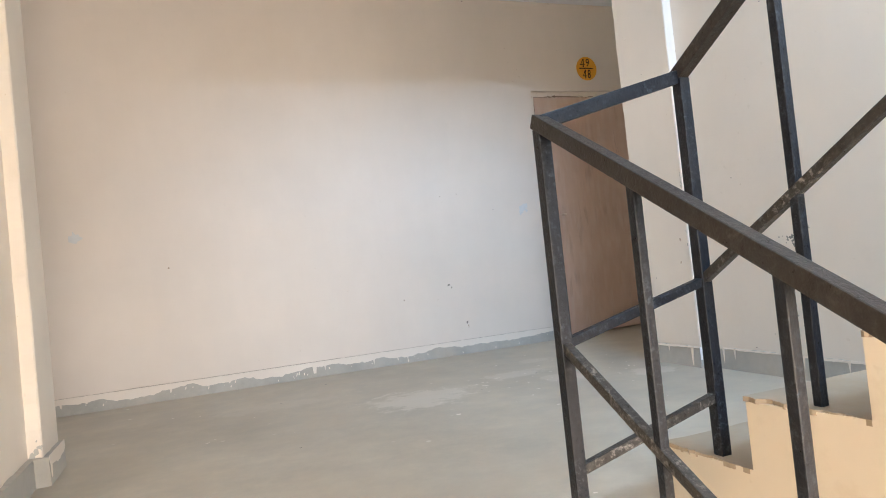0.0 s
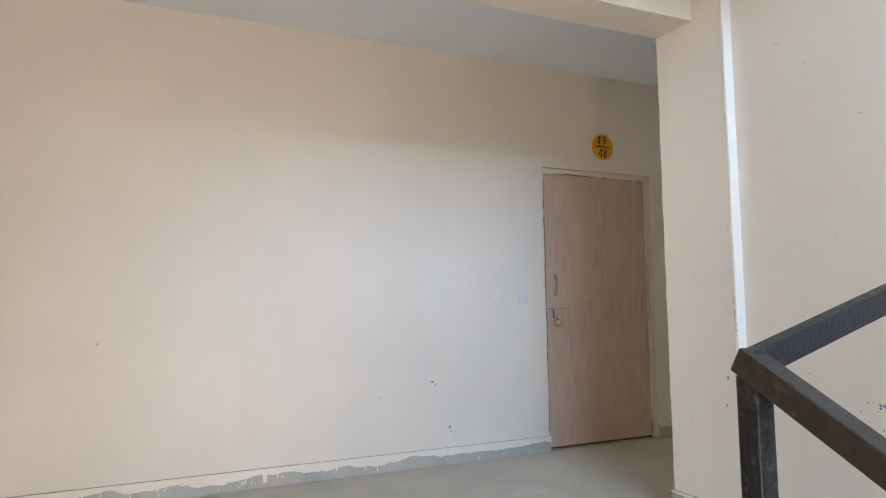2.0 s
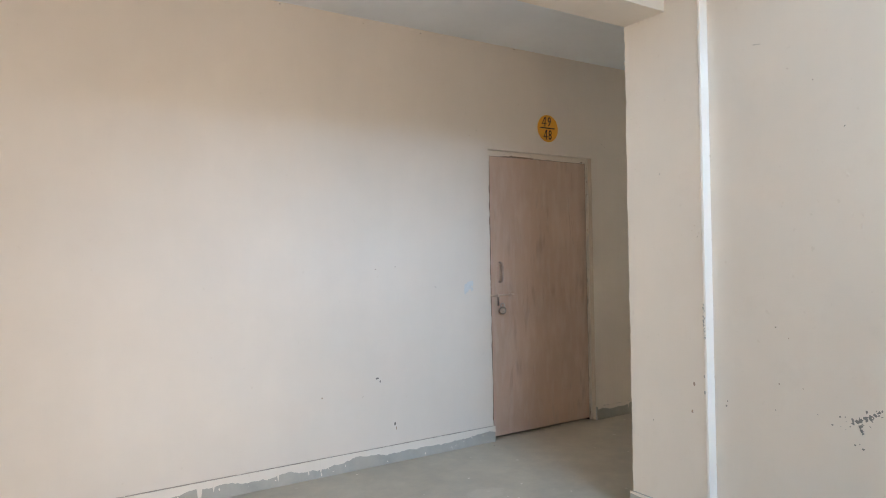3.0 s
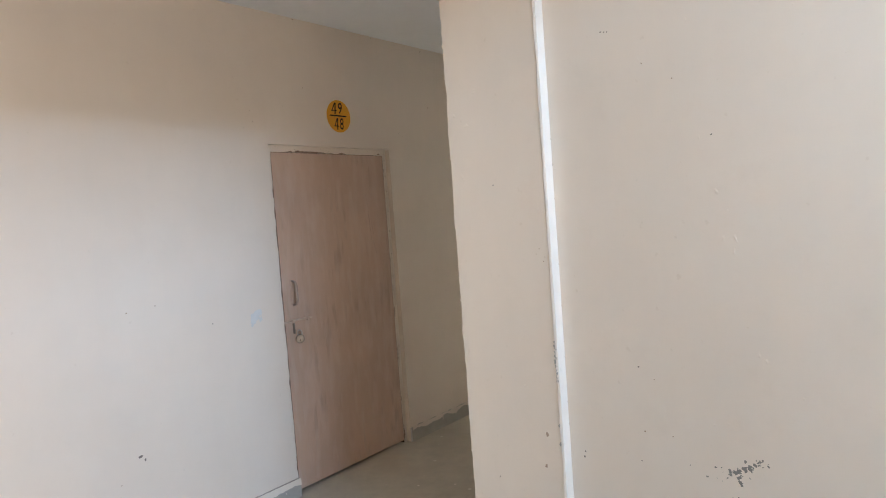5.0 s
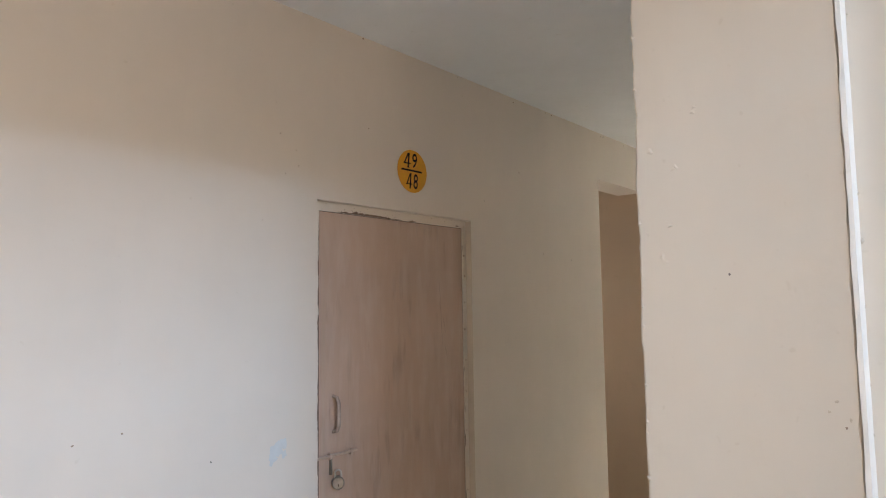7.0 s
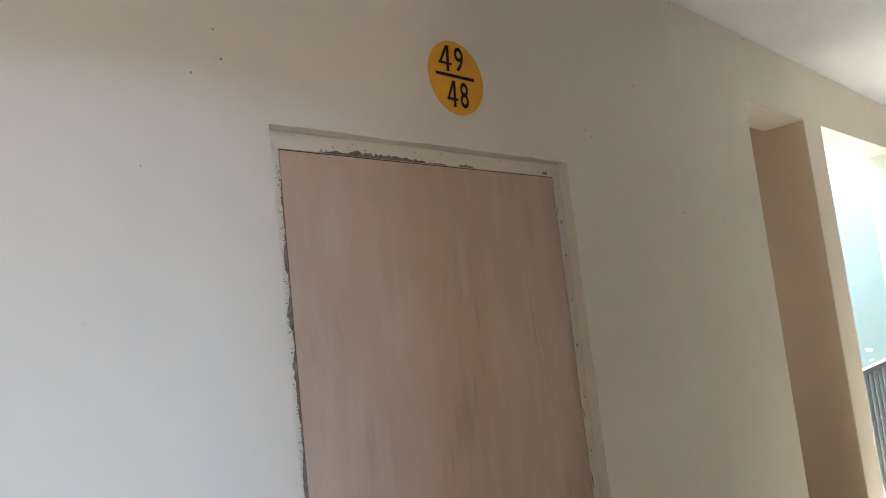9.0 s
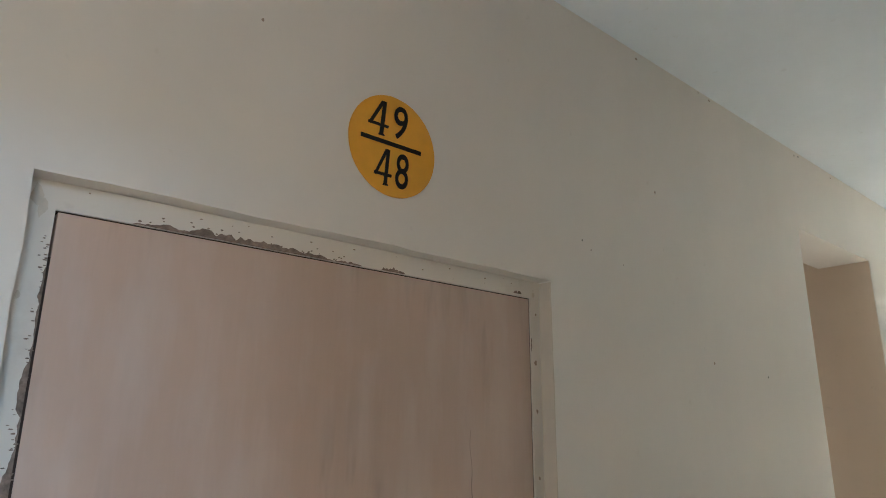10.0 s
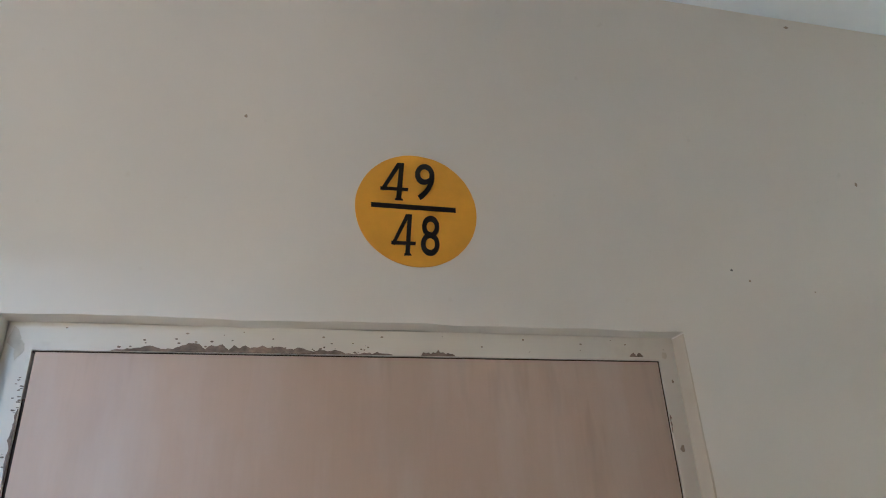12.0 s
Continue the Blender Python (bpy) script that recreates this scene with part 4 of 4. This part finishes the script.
# dabs of white paint on the cement skirting
for i in range(46):
    spot(sk, "paint_dab", (rg.uniform(LEFT_X1 + 0.05, DOOR_X0 - 0.05), -0.0162, rg.uniform(0.014, 0.075)), N, rg.uniform(0.002, 0.006), M_SLOP, 900 + i, rg.choice((0.5, 1.0, 2.6, 4.0)), rg.uniform(-0.5, 0.5), 0.0012, 9)
W = (-1, 0, 0)
# the dark scrape on the stair wall: three ragged arms and loose flecks
for i, (y, z, r) in enumerate(((-2.601, 0.717, 0.011), (-2.586, 0.704, 0.012), (-2.570, 0.697, 0.010), (-2.552, 0.687, 0.014), (-2.535, 0.675, 0.016), (-2.522, 0.667, 0.014), (-2.507, 0.657, 0.010),
                               (-2.533, 0.652, 0.013), (-2.537, 0.636, 0.012), (-2.541, 0.626, 0.008), (-2.511, 0.577, 0.007), (-2.541, 0.567, 0.008), (-2.528, 0.584, 0.004), (-2.459, 0.675, 0.008), (-2.478, 0.678, 0.004), (-2.373, 0.668, 0.004))):
    spot(wall_east, "scuff", (EAST_X, y, z), W, r * 0.7, M_SCUFF, 200 + i, 0.75, rg.uniform(-0.9, 0.3), 0.0012, 11)
for i in range(40):
    u = rg.gauss(0, 0.035)
    spot(wall_east, "scuff", (EAST_X, -2.54 + u, 0.677 - 0.6 * u + rg.gauss(0, 0.016)), W, rg.uniform(0.0015, 0.006), M_SCUFF, 1000 + i, rg.choice((0.4, 0.7, 1.6)), rg.uniform(-0.8, 0.8), 0.001, 9)
for i, (y, z, r, mt) in enumerate(((-2.138, 2.219, 0.004, M_MARK), (-2.162, 2.214, 0.003, M_MARK), (-2.150, 2.216, 0.003, M_MARK), (-2.282, 2.079, 0.003, M_MARK2), (-2.384, 2.009, 0.003, M_MARK2), (-2.502, 1.804, 0.004, M_SCUFF),
                                   (-2.206, 1.003, 0.004, M_MARK), (-2.262, 0.961, 0.003, M_MARK2), (-1.968, 0.630, 0.005, M_MARK), (-1.974, 0.651, 0.004, M_MARK), (-2.217, 0.766, 0.004, M_MARK2), (-2.198, 0.653, 0.003, M_MARK),
                                   (-2.318, 0.761, 0.003, M_MARK2), (-2.370, 0.204, 0.004, M_MARK), (-2.501, 0.231, 0.004, M_MARK), (-2.505, 0.284, 0.007, M_SCUFF), (-2.515, 0.300, 0.006, M_SCUFF), (-2.247, 0.128, 0.004, M_MARK))):
    spot(wall_east, "speck", (EAST_X, y, z), W, r, mt, 300 + i, 0.8)
# raised flecks of plaster under the paint
bumps = [(-2.508, 1.616, 0.010, 1.6), (-2.523, 1.460, 0.007, 3.0), (-2.561, 1.460, 0.007, 3.0), (-2.555, 1.412, 0.006, 3.0), (-2.170, 0.939, 0.009, 0.6), (-2.463, 0.823, 0.009, 0.8), (-2.511, 0.832, 0.008, 0.8), (-2.616, 1.073, 0.007, 2.0), (-2.636, 1.057, 0.006, 2.0), (-2.574, 0.800, 0.005, 1.0), (-2.158, 1.116, 0.005, 1.0)]
bumps += [(rg.uniform(-3.2, -1.95), rg.uniform(0.3, 2.5), rg.uniform(0.003, 0.006), rg.choice((0.7, 1.4, 2.6))) for _ in range(12)]
for i, (y, z, r, lg) in enumerate(bumps):
    spot(wall_east, "plaster_bump", (EAST_X, y, z), W, r * 0.8, M_WALL2, 340 + i, lg, rg.uniform(-0.4, 0.4), 0.0018)
for i in range(16):
    spot(pillar_east, "plaster_bump", (PIL_X + 0.001, PIL_Y1 - 0.006, rg.uniform(0.3, 2.45)), W, rg.uniform(0.003, 0.007), M_WALL2, 400 + i, 1.2, 0, 0.004)
for i, (y, z, r, lg, mt) in enumerate(((-1.858, 1.448, 0.004, 0.8, M_TAN), (-1.844, 1.427, 0.003, 1.0, M_TAN), (-1.881, 1.414, 0.003, 1.4, M_TAN), (-1.873, 1.398, 0.003, 1.0, M_MARK2), (-1.666, 1.709, 0.003, 1.0, M_MARK),
                                       (-1.826, 0.585, 0.006, 1.6, M_MARK2), (-1.838, 0.715, 0.007, 1.5, M_MARK2), (-1.60, 0.50, 0.003, 1.0, M_MARK), (-1.894, 0.756, 0.005, 1.6, M_SKIRT), (-1.894, 0.684, 0.005, 2.0, M_SKIRT))):
    spot(pillar_east, "speck", (PIL_X, y, z), W, r, mt, 500 + i, lg)
for i, (y, z, r, lg) in enumerate(((-1.602, 2.089, 0.010, 0.7), (-1.550, 1.961, 0.009, 0.8), (-1.538, 1.828, 0.008, 0.7), (-1.517, 1.756, 0.007, 1.2), (-1.527, 1.742, 0.008, 1.0), (-1.497, 2.010, 0.008, 1.2), (-1.557, 1.965, 0.006, 1.2), (-1.605, 2.100, 0.006, 0.8), (-1.75, 0.9, 0.006, 1.0), (-1.62, 1.2, 0.005, 1.0))):
    spot(pillar_east, "plaster_bump", (PIL_X, y, z), W, r, M_WALL2, 540 + i, lg, 0.4, 0.0025)
# chipped arris showing grey cement beside the white strip
for i in range(26):
    z = 0.93 + 0.16 * i / 26 + rg.uniform(-0.006, 0.006)
    spot(pillar_east, "arris_chip", (PIL_X - 0.0006, PIL_Y0 + rg.uniform(0.0, 0.008), z), W, rg.uniform(0.002, 0.006), M_SKIRT, 560 + i, 1.6, rg.uniform(-0.4, 0.4), 0.0012)
for i in range(18):
    spot(wall_east, "plaster_bump", (EAST_X - 0.001, PIL_Y0 - 0.006 - rg.uniform(0, 0.006), 0.2 + i * 0.13 + rg.uniform(-0.04, 0.04)), W, rg.uniform(0.0025, 0.005), M_PALE, 600 + i, 1.3, 0, 0.003)
for i in range(14):
    spot(wall_east, "broken_plaster", (EAST_X, PIL_Y0 - 0.02 - abs(rg.gauss(0, 0.02)), 0.118 + abs(rg.gauss(0, 0.022))), W, rg.uniform(0.003, 0.008), M_SCUFF if i % 2 else M_TAN, 640 + i, 1.2, 0, 0.003)

for i, (dx, z, r) in enumerate(((0.0, 0.135, 0.020), (0.012, 0.155, 0.013), (-0.012, 0.125, 0.016), (0.004, 0.18, 0.008))):
    spot(pillar_west, "broken_plaster", (WEST_X + 0.03 + dx, WPIL_Y0, z), N, r, M_SKIRT, 700 + i, 1.1, 0, 0.003, 12)
for i in range(4):
    spot(pillar_west, "speck", (WPIL_X - rg.uniform(0.0, 0.05), WPIL_Y0, rg.uniform(0.4, 1.9)), N, rg.uniform(0.002, 0.0035), M_TAN, 720 + i, 1.3)
# dirt on the light well's side wall and at the kerb
well_wall = bpy.data.objects["wall_light_well"]
for i in range(26):
    spot(well_wall, "stain", (OP3_X1 + 0.001, rg.uniform(0.24, 0.6), rg.uniform(0.2, 1.15)), W, rg.uniform(0.008, 0.035), M_MARK if i % 3 == 0 else M_SKIRT, 740 + i, 0.5, rg.uniform(-0.5, 0.5), 0.001, 11)
# crumbs of plaster and grit on the landing
floor_ob = bpy.data.objects["floor"]
for i in range(64):
    x, y = rg.gauss(-0.85, 0.38), rg.gauss(-1.45, 0.28)
    if x < PIL_X - 0.03 or y > PIL_Y1 + 0.03:
        spot(floor_ob, "paint_drop", (x, y, 0.0), (0, 0.0001, 1), rg.uniform(0.003, 0.013), M_SLOP, 1100 + i, rg.choice((0.6, 0.8, 1.5)), rg.uniform(0, 3), 0.0012, 9)
for i in range(44):
    x, y = rg.uniform(-3.2, 0.6), rg.uniform(-3.3, -0.05)
    spot(floor_ob, "paint_drop", (x, y, 0.0), (0, 0.0001, 1), rg.uniform(0.003, 0.011), M_SLOP if i % 4 else M_SCUFF, 800 + i, 0.8, 0, 0.0012, 8)
